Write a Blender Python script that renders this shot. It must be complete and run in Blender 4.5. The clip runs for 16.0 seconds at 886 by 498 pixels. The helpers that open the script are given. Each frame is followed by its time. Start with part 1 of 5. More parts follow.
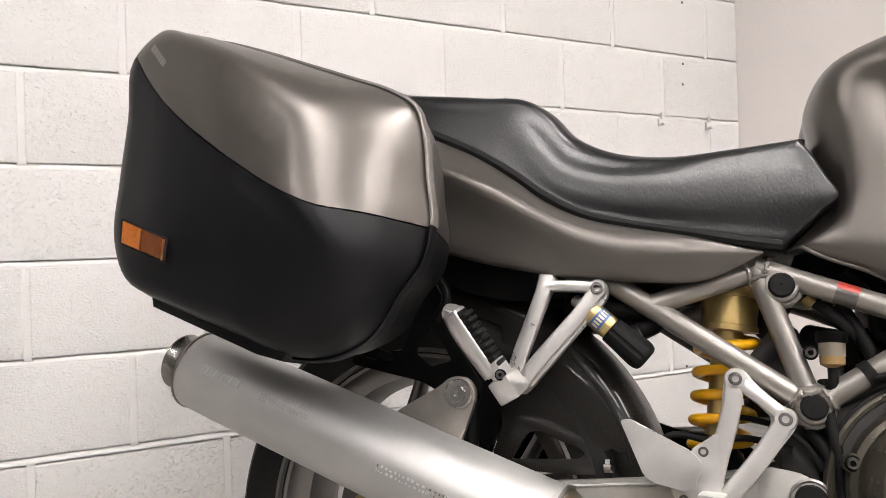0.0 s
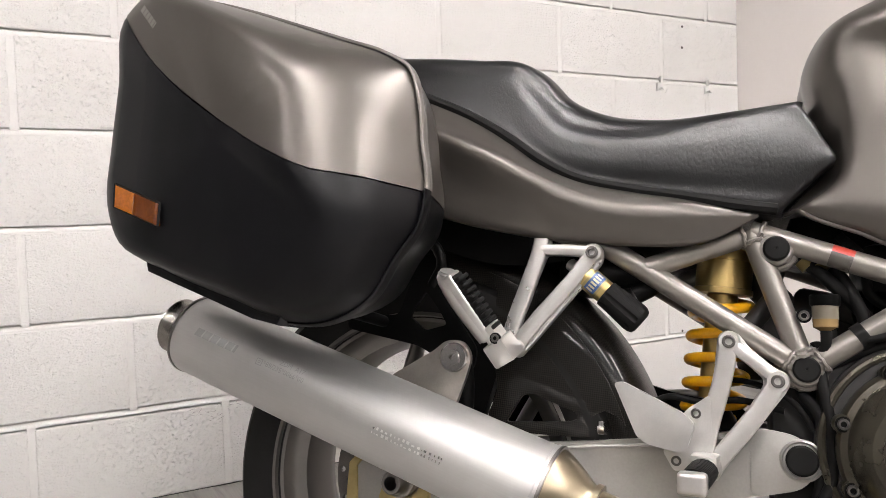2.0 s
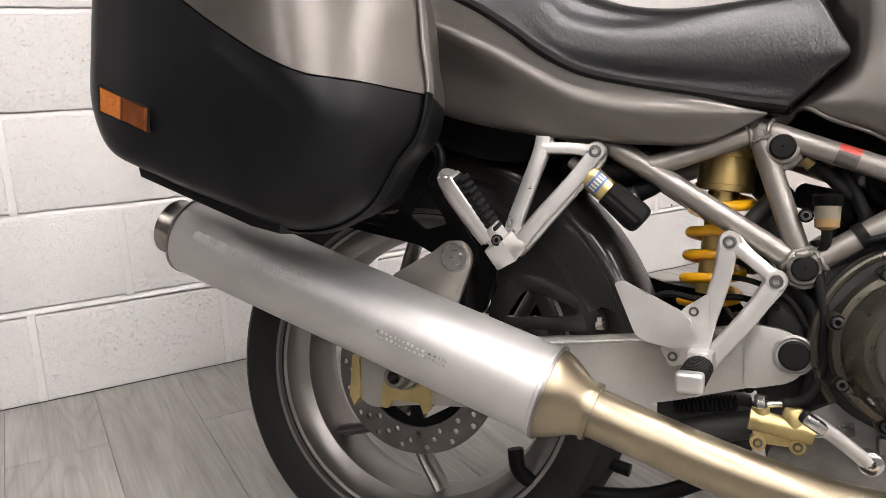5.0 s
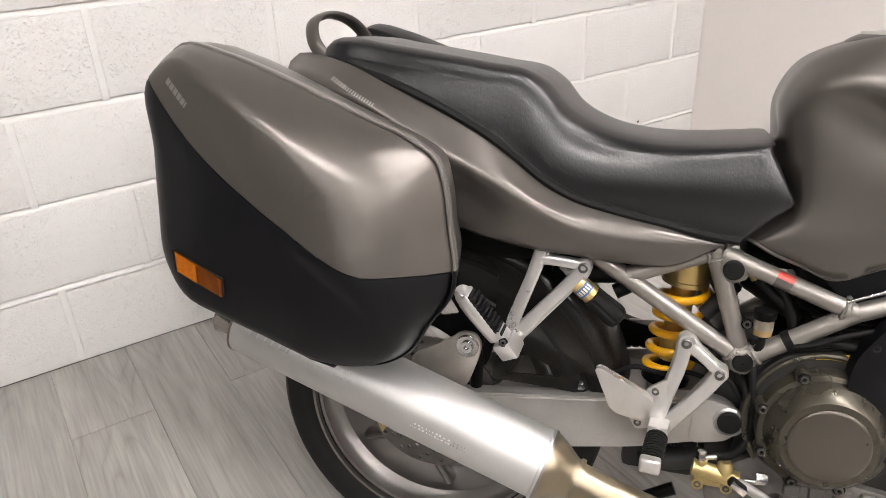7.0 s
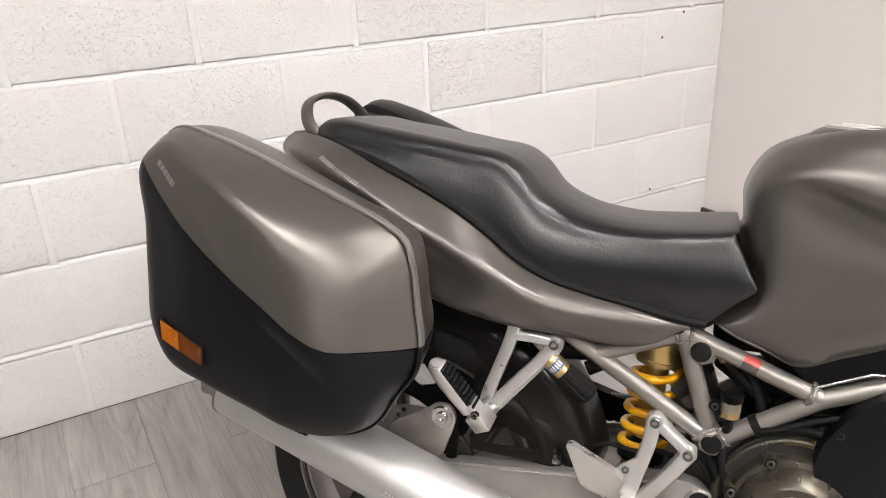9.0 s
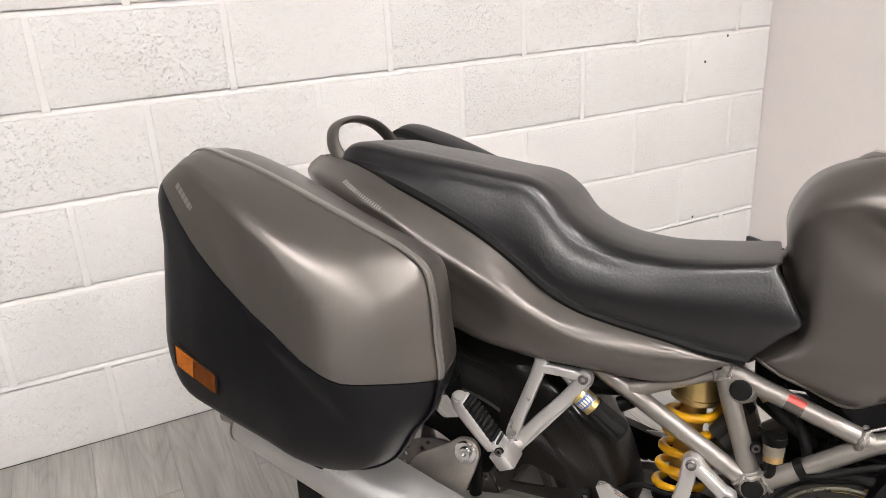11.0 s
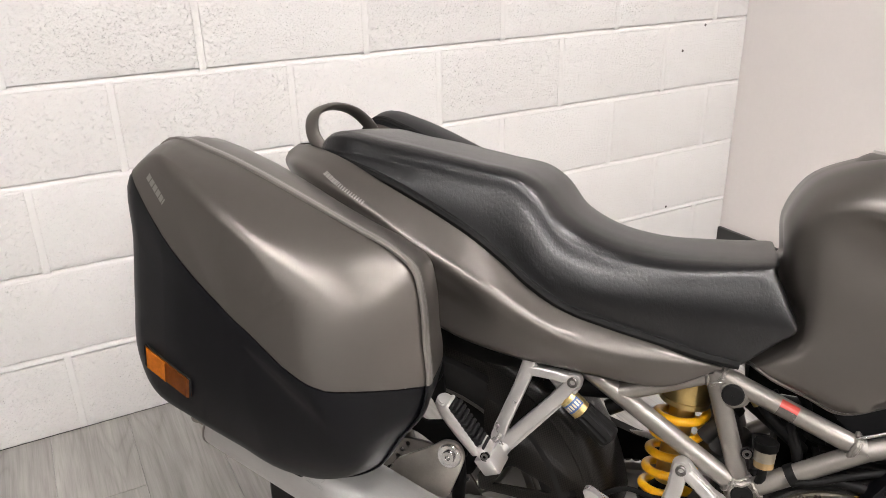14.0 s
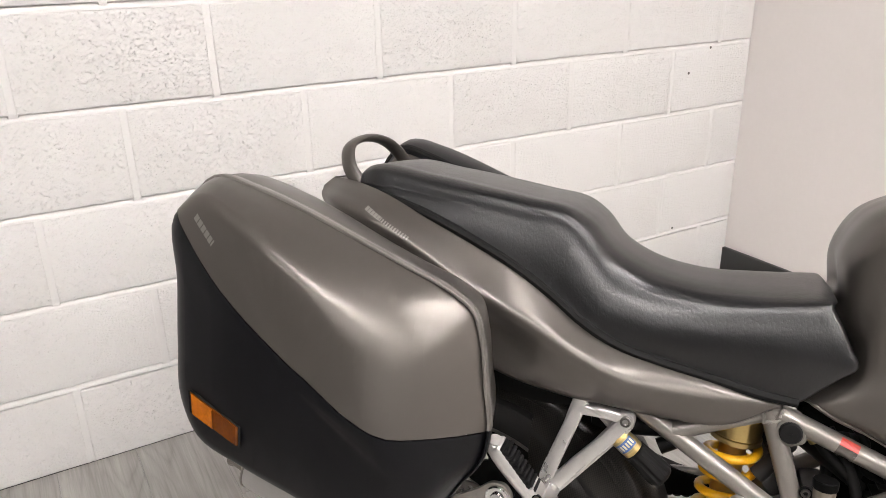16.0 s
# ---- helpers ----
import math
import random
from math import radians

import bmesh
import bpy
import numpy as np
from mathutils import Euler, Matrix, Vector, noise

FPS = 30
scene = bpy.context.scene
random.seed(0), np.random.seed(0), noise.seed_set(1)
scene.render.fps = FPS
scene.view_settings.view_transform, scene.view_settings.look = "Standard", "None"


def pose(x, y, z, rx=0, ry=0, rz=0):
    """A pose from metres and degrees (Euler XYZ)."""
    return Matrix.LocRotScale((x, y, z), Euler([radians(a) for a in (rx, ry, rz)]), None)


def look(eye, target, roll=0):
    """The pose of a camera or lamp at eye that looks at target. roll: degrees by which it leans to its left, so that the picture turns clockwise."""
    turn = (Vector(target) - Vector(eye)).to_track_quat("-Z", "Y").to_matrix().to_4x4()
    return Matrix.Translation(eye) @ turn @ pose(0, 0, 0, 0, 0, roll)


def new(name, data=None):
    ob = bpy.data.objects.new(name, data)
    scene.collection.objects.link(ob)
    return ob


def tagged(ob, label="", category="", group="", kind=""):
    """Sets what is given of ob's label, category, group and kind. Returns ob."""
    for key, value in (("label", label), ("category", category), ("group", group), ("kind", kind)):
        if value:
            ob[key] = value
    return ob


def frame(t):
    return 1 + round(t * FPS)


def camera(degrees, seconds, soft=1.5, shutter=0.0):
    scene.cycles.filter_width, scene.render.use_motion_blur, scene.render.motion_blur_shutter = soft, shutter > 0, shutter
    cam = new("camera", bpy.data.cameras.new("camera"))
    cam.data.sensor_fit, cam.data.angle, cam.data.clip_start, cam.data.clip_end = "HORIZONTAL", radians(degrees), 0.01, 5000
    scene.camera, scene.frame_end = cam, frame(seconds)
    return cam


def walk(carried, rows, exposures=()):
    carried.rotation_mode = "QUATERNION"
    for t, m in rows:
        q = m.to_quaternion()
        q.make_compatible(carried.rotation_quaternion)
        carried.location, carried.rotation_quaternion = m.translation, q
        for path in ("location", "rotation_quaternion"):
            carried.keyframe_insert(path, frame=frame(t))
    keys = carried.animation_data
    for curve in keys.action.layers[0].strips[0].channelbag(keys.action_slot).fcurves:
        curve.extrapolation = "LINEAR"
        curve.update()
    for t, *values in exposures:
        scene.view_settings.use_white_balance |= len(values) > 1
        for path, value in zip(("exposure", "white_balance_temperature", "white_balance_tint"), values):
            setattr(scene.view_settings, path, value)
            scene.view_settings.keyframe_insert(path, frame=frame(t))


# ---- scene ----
EXPOSURE = 0.04
cam = camera(60.8, 16.0, 0.85)
PATH = [
    (0, (-0.411, -1.98, 0.672), (0.533, -0.217, 0.681), -1.8),
    (0.5, (-0.408, -1.982, 0.67), (0.536, -0.219, 0.672), -1.9),
    (1, (-0.405, -1.981, 0.668), (0.54, -0.218, 0.658), -1.9),
    (1.5, (-0.403, -1.98, 0.668), (0.541, -0.217, 0.63), -1.9),
    (2, (-0.407, -1.98, 0.669), (0.539, -0.219, 0.589), -1.9),
    (2.5, (-0.406, -1.973, 0.665), (0.54, -0.216, 0.528), -1.8),
    (3, (-0.403, -1.972, 0.663), (0.542, -0.22, 0.467), -1.8),
    (3.5, (-0.4, -1.97, 0.66), (0.545, -0.225, 0.414), -1.9),
    (3.7, (-0.4, -1.97, 0.661), (0.545, -0.227, 0.395), -1.9),
    (5.8, (-0.43, -1.949, 0.872), (0.49, -0.299, 0.216), -3.5),
    (6, (-0.435, -1.956, 0.95), (0.475, -0.332, 0.222), -3.7),
    (6.5, (-0.458, -1.967, 1.098), (0.453, -0.406, 0.241), -3.3),
    (7, (-0.487, -1.967, 1.165), (0.442, -0.453, 0.247), -2.8),
    (7.5, (-0.526, -1.977, 1.197), (0.43, -0.48, 0.277), -2.9),
    (8, (-0.533, -1.983, 1.208), (0.434, -0.473, 0.322), -3.0),
    (8.5, (-0.493, -1.998, 1.218), (0.465, -0.453, 0.385), -2.7),
    (9, (-0.425, -2.036, 1.213), (0.462, -0.427, 0.422), -2.4),
    (9.5, (-0.396, -2.049, 1.209), (0.426, -0.394, 0.444), -2.8),
    (10, (-0.388, -2.026, 1.212), (0.413, -0.352, 0.467), -3.3),
    (10.2, (-0.388, -2.031, 1.196), (0.407, -0.338, 0.489), -3.3),
    (12.5, (-0.37, -1.972, 1.203), (0.466, -0.327, 0.432), -1.9),
    (13, (-0.377, -1.971, 1.201), (0.473, -0.335, 0.425), -1.5),
    (13.5, (-0.384, -1.963, 1.203), (0.478, -0.334, 0.428), -1.3),
    (14, (-0.388, -1.955, 1.204), (0.488, -0.332, 0.432), -1.3),
    (14.5, (-0.408, -1.939, 1.213), (0.483, -0.32, 0.447), -1.3),
    (15, (-0.445, -1.913, 1.215), (0.46, -0.297, 0.458), -1.4),
    (15.5, (-0.448, -1.886, 1.221), (0.469, -0.272, 0.475), -1.3),
    (16, (-0.45, -1.88, 1.224), (0.476, -0.267, 0.488), -1.2),
]
walk(cam, [(t, look(eye, target, roll)) for t, eye, target, roll in PATH], exposures=[(0.0, EXPOSURE), (16.0, EXPOSURE)])
from mathutils.bvhtree import BVHTree

# ---- light ----
world = bpy.data.worlds.new("world")
scene.world = world
world.use_nodes = True
world.node_tree.nodes["Background"].inputs[0].default_value = (0.9, 0.95, 1.0, 1)
world.node_tree.nodes["Background"].inputs[1].default_value = 0.05
LAMP = 134.0            # strength of the ceiling panels

# ---- materials ----


def nodes_of(name):
    m = bpy.data.materials.new(name)
    m.use_nodes = True
    t = m.node_tree
    return m, t, t.nodes["Principled BSDF"]


def add(t, kind, **values):
    n = t.nodes.new(kind)
    for k, v in values.items():
        n.inputs[k.replace("_", " ")].default_value = v
    return n


def ramp(t, source, stops):
    n = t.nodes.new("ShaderNodeValToRGB")
    while len(n.color_ramp.elements) < len(stops):
        n.color_ramp.elements.new(0.5)
    for e, (p, c) in zip(n.color_ramp.elements, stops):
        e.position, e.color = p, (*c, 1) if isinstance(c, tuple) else (c, c, c, 1)
    t.links.new(source, n.inputs[0])
    return n.outputs[0]


def noise_of(t, coords, scale, detail=3.0, rough=0.55, stretch=None):
    if stretch:
        m = t.nodes.new("ShaderNodeMapping")
        m.inputs["Scale"].default_value = stretch
        t.links.new(coords, m.inputs[0])
        coords = m.outputs[0]
    n = add(t, "ShaderNodeTexNoise", Scale=scale, Detail=detail, Roughness=rough)
    t.links.new(coords, n.inputs["Vector"])
    return n.outputs["Fac"]


def mixed(t, fac, a, b, mode="MIX"):
    n = t.nodes.new("ShaderNodeMix")
    n.data_type, n.blend_type = "RGBA", mode
    for sock, v in ((n.inputs[0], fac), (n.inputs[6], a), (n.inputs[7], b)):
        if isinstance(v, tuple):
            sock.default_value = (*v, 1)
        elif isinstance(v, (int, float)):
            sock.default_value = v
        else:
            t.links.new(v, sock)
    return n.outputs[2]


def bumped(t, p, height, strength, distance, before=None):
    b = add(t, "ShaderNodeBump", Strength=strength, Distance=distance)
    t.links.new(height, b.inputs["Height"])
    if before:
        t.links.new(before, b.inputs["Normal"])
    if p:
        t.links.new(b.outputs[0], p.inputs["Normal"])
    return b.outputs[0]


def surface(name, base, rough, metal=0.0, fine=400, fine_amount=0.1, coarse=12, coarse_amount=0.12, bump=0.0, bump_scale=600, stretch=None, coat=0.0, rough_vary=0.08, specular=0.5):
    """A plain surface: grain and stains in colour and roughness, with fine relief."""
    m, t, p = nodes_of(name)
    c = t.nodes.new("ShaderNodeTexCoord").outputs["Object"]
    grain, stain = noise_of(t, c, fine, 2, 0.6, stretch), noise_of(t, c, coarse, 4, 0.6)
    dark = tuple(v * (1 - fine_amount) for v in base)
    light = tuple(min(1, v * (1 + fine_amount)) for v in base)
    colour = mixed(t, grain, dark, light)
    colour = mixed(t, 1.0, colour, ramp(t, stain, [(0.3, 1 - coarse_amount), (0.7, 1.0)]), "MULTIPLY")
    t.links.new(colour, p.inputs["Base Color"])
    t.links.new(ramp(t, stain, [(0.3, max(0.02, rough - rough_vary)), (0.7, min(1, rough + rough_vary))]), p.inputs["Roughness"])
    p.inputs["Metallic"].default_value = metal
    p.inputs["Coat Weight"].default_value = coat
    p.inputs["Specular IOR Level"].default_value = specular
    if bump:
        bumped(t, p, noise_of(t, c, bump_scale, 3, 0.6, stretch), bump, 0.0003)
    return m


def block_material(name, pores, pale=1.0):
    """White masonry paint over porous concrete blocks."""
    m, t, p = nodes_of(name)
    c = t.nodes.new("ShaderNodeTexCoord").outputs["Object"]
    info = t.nodes.new("ShaderNodeObjectInfo")
    shift = add(t, "ShaderNodeVectorMath")
    shift.operation = "MULTIPLY_ADD"
    t.links.new(info.outputs["Random"], shift.inputs[0])
    shift.inputs[1].default_value, shift.inputs[2].default_value = (37, 11, 23), (0, 0, 0)
    shift2 = t.nodes.new("ShaderNodeVectorMath")
    t.links.new(shift.outputs[0], shift2.inputs[0])
    t.links.new(c, shift2.inputs[1])
    c = shift2.outputs[0]
    pits = ramp(t, noise_of(t, c, 200, 3, 0.60, (0.85, 1.0, 1.15)), [(0.28, 0.0), (0.405, 1.0)])
    density = ramp(t, noise_of(t, c, 8, 2, 0.5), [(0.3, 0.45), (0.62, 1.0)])
    pits = mixed(t, density, (1.0, 1.0, 1.0), pits)
    worms = noise_of(t, c, 150, 4, 0.6, (0.8, 1.0, 1.2))
    swell = noise_of(t, c, 34, 3, 0.5)
    stain = noise_of(t, c, 5, 4, 0.6)
    # block tint set below the mortar's: shading of the rough faces put into colour
    tint = mixed(t, info.outputs["Random"], (0.615, 0.603, 0.592), (0.65, 0.638, 0.627)) if pores else mixed(t, swell, tuple(v * pale for v in (0.655, 0.643, 0.632)), tuple(v * pale for v in (0.675, 0.663, 0.652)))
    tint = mixed(t, 1.0, tint, ramp(t, stain, [(0.25, (0.965, 0.96, 0.955)), (0.6, (1.0, 1.0, 1.0))]), "MULTIPLY")
    t.links.new(tint, p.inputs["Base Color"])
    p.inputs["Roughness"].default_value = 0.62
    n = bumped(t, None, swell, 0.4, 0.005)
    if pores:
        n = bumped(t, None, worms, 1.0, 0.0034, n)
        bumped(t, p, pits, 1.0, 0.0038, n)
    else:
        bumped(t, p, worms, 0.6, 0.0025, n)
    return m


def plank_material():
    """Grey oak laminate with a long grain and cathedral figures."""
    m, t, p = nodes_of("grey_oak_laminate")
    c = t.nodes.new("ShaderNodeTexCoord").outputs["Object"]
    info = t.nodes.new("ShaderNodeObjectInfo")
    shift = t.nodes.new("ShaderNodeVectorMath")
    shift.operation = "MULTIPLY_ADD"
    t.links.new(info.outputs["Random"], shift.inputs[0])
    shift.inputs[1].default_value = (13, 29, 7)
    t.links.new(c, shift.inputs[2])
    c = shift.outputs[0]
    figure = noise_of(t, c, 1.0, 1.5, 0.4, (10.0, 1.15, 1))
    rings = t.nodes.new("ShaderNodeMath")
    rings.operation = "MULTIPLY"
    rings.inputs[1].default_value = 26
    t.links.new(figure, rings.inputs[0])
    wave = t.nodes.new("ShaderNodeMath")
    wave.operation = "PINGPONG"
    wave.inputs[1].default_value = 1.0
    t.links.new(rings.outputs[0], wave.inputs[0])
    grain = noise_of(t, c, 60, 4, 0.65, (3.0, 0.10, 1))
    streak = noise_of(t, c, 14, 3, 0.6, (2.2, 0.12, 1))
    cloud = noise_of(t, c, 3.0, 3, 0.6, (1, 0.5, 1))
    colour = ramp(t, grain, [(0.25, (0.255, 0.243, 0.229)), (0.5, (0.325, 0.311, 0.294)), (0.8, (0.385, 0.369, 0.350))])
    lines = ramp(t, wave.outputs[0], [(0.0, 0.72), (0.25, 0.90), (0.6, 1.0), (1.0, 1.03)])
    place = ramp(t, noise_of(t, c, 2.2, 2, 0.5, (1.6, 0.7, 1)), [(0.42, 0.0), (0.60, 0.7)])
    colour = mixed(t, place, colour, mixed(t, 1.0, colour, lines, "MULTIPLY"))
    colour = mixed(t, 1.0, colour, ramp(t, streak, [(0.3, 0.80), (0.62, 1.06)]), "MULTIPLY")
    colour = mixed(t, 1.0, colour, ramp(t, cloud, [(0.3, 0.74), (0.65, 1.06)]), "MULTIPLY")
    shade = t.nodes.new("ShaderNodeMapRange")
    shade.inputs[3].default_value, shade.inputs[4].default_value = 0.86, 1.08
    t.links.new(info.outputs["Random"], shade.inputs[0])
    colour = mixed(t, 1.0, colour, shade.outputs[0], "MULTIPLY")
    t.links.new(colour, p.inputs["Base Color"])
    p.inputs["Roughness"].default_value = 0.42
    bumped(t, p, grain, 0.15, 0.0006)
    return m


def carbon_material():
    """Woven carbon fibre under lacquer."""
    m, t, p = nodes_of("carbon_weave")
    c = t.nodes.new("ShaderNodeTexCoord").outputs["Object"]
    turn = t.nodes.new("ShaderNodeMapping")
    turn.inputs["Rotation"].default_value = (0, 0.7, 0)
    t.links.new(c, turn.inputs[0])
    check = add(t, "ShaderNodeTexChecker", Scale=520.0)
    check.inputs[1].default_value, check.inputs[2].default_value = (0.0012, 0.0012, 0.0012, 1), (0.014, 0.0125, 0.0105, 1)
    t.links.new(turn.outputs[0], check.inputs[0])
    t.links.new(check.outputs[0], p.inputs["Base Color"])
    p.inputs["Roughness"].default_value, p.inputs["Metallic"].default_value = 0.40, 0.0
    p.inputs["Coat Weight"].default_value, p.inputs["Coat Roughness"].default_value = 0.32, 0.05
    p.inputs["Specular IOR Level"].default_value = 0.1
    bumped(t, p, check.outputs[1], 0.25, 0.0004)
    return m


def leather_material():
    """Black grained seat vinyl."""
    m, t, p = nodes_of("black_seat_vinyl")
    c = t.nodes.new("ShaderNodeTexCoord").outputs["Object"]
    grain = noise_of(t, c, 330, 2.5, 0.55, (1.1, 1.1, 0.6))
    stain = noise_of(t, c, 9, 3, 0.6)
    t.links.new(ramp(t, stain, [(0.3, (0.0030, 0.0030, 0.0036)), (0.7, (0.0046, 0.0047, 0.0055))]), p.inputs["Base Color"])
    t.links.new(ramp(t, stain, [(0.3, 0.28), (0.7, 0.31)]), p.inputs["Roughness"])
    p.inputs["Specular IOR Level"].default_value = 0.53
    n = bumped(t, None, ramp(t, grain, [(0.36, 0.0), (0.56, 1.0)]), 0.34, 0.00036)
    bumped(t, p, noise_of(t, c, 900, 2), 0.05, 0.0002, n)
    return m


def glow(name, colour, strength):
    m, t, p = nodes_of(name)
    p.inputs["Emission Color"].default_value = (*colour, 1)
    p.inputs["Emission Strength"].default_value = strength
    return m


def along_axis(m):
    """Brushed along the X axis of its object: the gloss is drawn out."""
    t = m.node_tree
    n = t.nodes.new("ShaderNodeTangent")
    n.direction_type, n.axis = "RADIAL", "X"
    p = t.nodes["Principled BSDF"]
    p.inputs["Anisotropic"].default_value = 0.4
    t.links.new(n.outputs[0], p.inputs["Tangent"])
    return m


BLOCK, MORTAR, FLUSH = block_material("painted_block", True), block_material("painted_mortar", False), block_material("painted_flush_joint", False, 0.945)
PLANK = plank_material()
GAP = surface("floor_joint", (0.07, 0.067, 0.064), 0.9)
PANEL = surface("painted_board", (0.72, 0.68, 0.66), 0.55, fine=60, fine_amount=0.02, coarse=1.5, coarse_amount=0.05, bump=0.1, bump_scale=120)
PLASTER = surface("painted_plaster", (0.72, 0.71, 0.70), 0.8, fine=80, fine_amount=0.03, coarse=2, coarse_amount=0.05, bump=0.2, bump_scale=150)
DARKWALL = surface("grey_unseen_wall", (0.15, 0.148, 0.146), 0.8, coarse=2)
GREYCEIL = surface("grey_unseen_ceiling", (0.42, 0.42, 0.42), 0.85, coarse=2)
SKIRT = surface("black_skirting", (0.022, 0.022, 0.022), 0.45, coarse=4)
PAINT = surface("warm_grey_metallic_paint", (0.091, 0.0825, 0.0745), 0.32, 0.60, fine=1800, fine_amount=0.18, coarse=7, coarse_amount=0.06, rough_vary=0.03)
PLASTIC = surface("black_textured_plastic", (0.0040, 0.0041, 0.0050), 0.38, fine=900, fine_amount=0.2, coarse=10, coarse_amount=0.25, bump=0.16, bump_scale=1100, rough_vary=0.05, specular=0.16)
BLACK = surface("black_painted_steel", (0.0035, 0.0035, 0.0035), 0.42, fine=300, coarse=25, coarse_amount=0.3, rough_vary=0.12, specular=0.06)
DEEP = surface("greasy_dark_casting", (0.018, 0.017, 0.016), 0.6, 0.2, fine=200, coarse=18, coarse_amount=0.5, bump=0.5, bump_scale=160, rough_vary=0.15)
RUBBER = surface("rubber", (0.006, 0.006, 0.006), 0.66, fine=300, coarse=20, coarse_amount=0.3, bump=0.3, bump_scale=300, specular=0.14)
TYRE = surface("dusty_tyre_rubber", (0.009, 0.0087, 0.0085), 0.8, fine=150, fine_amount=0.25, coarse=14, coarse_amount=0.35, bump=0.4, bump_scale=220, specular=0.2)
VINYL = leather_material()
BRUSHED = along_axis(surface("brushed_silencer_sleeve", (0.52, 0.515, 0.505), 0.44, 0.88, fine=500, fine_amount=0.05, coarse=14, coarse_amount=0.10, bump=0.12, bump_scale=900, stretch=(0.03, 1, 1), rough_vary=0.05))
ALLOY = surface("bead_blasted_alloy", (0.56, 0.548, 0.533), 0.33, 0.8, fine=800, fine_amount=0.08, coarse=25, coarse_amount=0.12, bump=0.12, bump_scale=900)
CAPALLOY = surface("pale_satin_alloy", (0.72, 0.70, 0.68), 0.42, 0.6, fine=800, fine_amount=0.06, coarse=25, coarse_amount=0.1)
SWING = surface("satin_alloy_swingarm", (0.36, 0.348, 0.33), 0.38, 0.6, fine=300, fine_amount=0.08, coarse=12, coarse_amount=0.2, bump=0.08, bump_scale=500)
GRIMY = surface("grimy_grey_casting", (0.16, 0.15, 0.14), 0.5, 0.5, fine=300, fine_amount=0.15, coarse=22, coarse_amount=0.5, bump=0.25, bump_scale=300)
STEEL = surface("polished_steel", (0.55, 0.54, 0.53), 0.21, 1.0, fine=500, coarse=30, coarse_amount=0.2, rough_vary=0.05)
DISC = surface("brake_disc_steel", (0.27, 0.255, 0.24), 0.36, 1.0, fine=700, fine_amount=0.15, coarse=30, coarse_amount=0.2)
ROTOR = surface("dark_brake_rotor_steel", (0.15, 0.142, 0.135), 0.36, 1.0, fine=700, fine_amount=0.2, coarse=30, coarse_amount=0.3, rough_vary=0.05)
OUTLET = surface("stained_polished_steel", (0.36, 0.34, 0.315), 0.24, 1.0, fine=500, coarse=40, coarse_amount=0.25, rough_vary=0.05)
PLATE = surface("brushed_warm_steel_plate", (0.48, 0.45, 0.41), 0.34, 0.85, fine=500, fine_amount=0.1, coarse=18, coarse_amount=0.3, bump=0.1, bump_scale=500)
BOLT = surface("dark_bolt_steel", (0.17, 0.163, 0.155), 0.34, 1.0, fine=500, coarse=40, coarse_amount=0.3, rough_vary=0.04)
TITAN = surface("straw_tinted_steel", (0.31, 0.262, 0.185), 0.35, 1.0, fine=400, fine_amount=0.06, coarse=9, coarse_amount=0.25, rough_vary=0.04)
BRASS = surface("gold_anodised_alloy", (0.60, 0.45, 0.19), 0.36, 1.0, fine=400, fine_amount=0.06, coarse=18, coarse_amount=0.2, rough_vary=0.06)
PALE_BRASS = surface("passivated_brass_casting", (0.46, 0.365, 0.17), 0.42, 0.85, fine=400, coarse=30, coarse_amount=0.3, bump=0.2, bump_scale=300)
SPRING = surface("yellow_spring_enamel", (0.80, 0.40, 0.006), 0.35, coarse=40, coarse_amount=0.2, coat=0.3)
WELD = surface("enamelled_weld_bead", (0.23, 0.215, 0.195), 0.40, 0.5, fine=500, fine_amount=0.15, coarse=60, coarse_amount=0.2, bump=0.3, bump_scale=350)
FRAME = surface("warm_grey_frame_enamel", (0.21, 0.195, 0.176), 0.36, 0.5, fine=1200, fine_amount=0.12, coarse=25, coarse_amount=0.15, coat=0.3)
CASTING = surface("bronze_grey_engine_casting", (0.075, 0.068, 0.052), 0.30, 0.7, fine=600, fine_amount=0.1, coarse=16, coarse_amount=0.2, bump=0.1, bump_scale=500)
CLUTCHCAP = surface("grey_clutch_cap_enamel", (0.085, 0.075, 0.062), 0.30, 0.65, fine=600, coarse=12, coarse_amount=0.1)
RIM = surface("warm_grey_wheel_enamel", (0.20, 0.19, 0.18), 0.34, 0.9, fine=600, coarse=10, coarse_amount=0.15, rough_vary=0.03)
CARBON = carbon_material()
AMBER_LENS = surface("bright_amber_lens", (0.33, 0.09, 0.003), 0.16, rough_vary=0.05, specular=0.4, fine=420, fine_amount=0.5, coarse=90, coarse_amount=0.3, bump=0.6, bump_scale=500)
AMBER = surface("amber_reflector_plastic", (0.10, 0.024, 0.0015), 0.18, rough_vary=0.05, specular=0.25, fine=500, fine_amount=0.35, coarse=60, coarse_amount=0.4, bump=0.5, bump_scale=700)
RED = surface("red_sticker", (0.42, 0.045, 0.03), 0.5)
GREYTAPE = surface("dark_clear_tape", (0.085, 0.078, 0.07), 0.3)
BLUE = surface("blue_sticker", (0.045, 0.10, 0.26), 0.35)
LABEL_BAR = surface("pale_label_ink", (0.55, 0.50, 0.33), 0.35)
YELLOW = surface("yellow_sticker", (0.78, 0.50, 0.04), 0.35)
TRIM = surface("pale_grey_trim_enamel", (0.22, 0.206, 0.191), 0.32, 0.6, rough_vary=0.02, fine=1500, fine_amount=0.1, coarse=20, coarse_amount=0.1)
LETTER = surface("silver_lettering", (0.23, 0.218, 0.205), 0.4, 0.5)
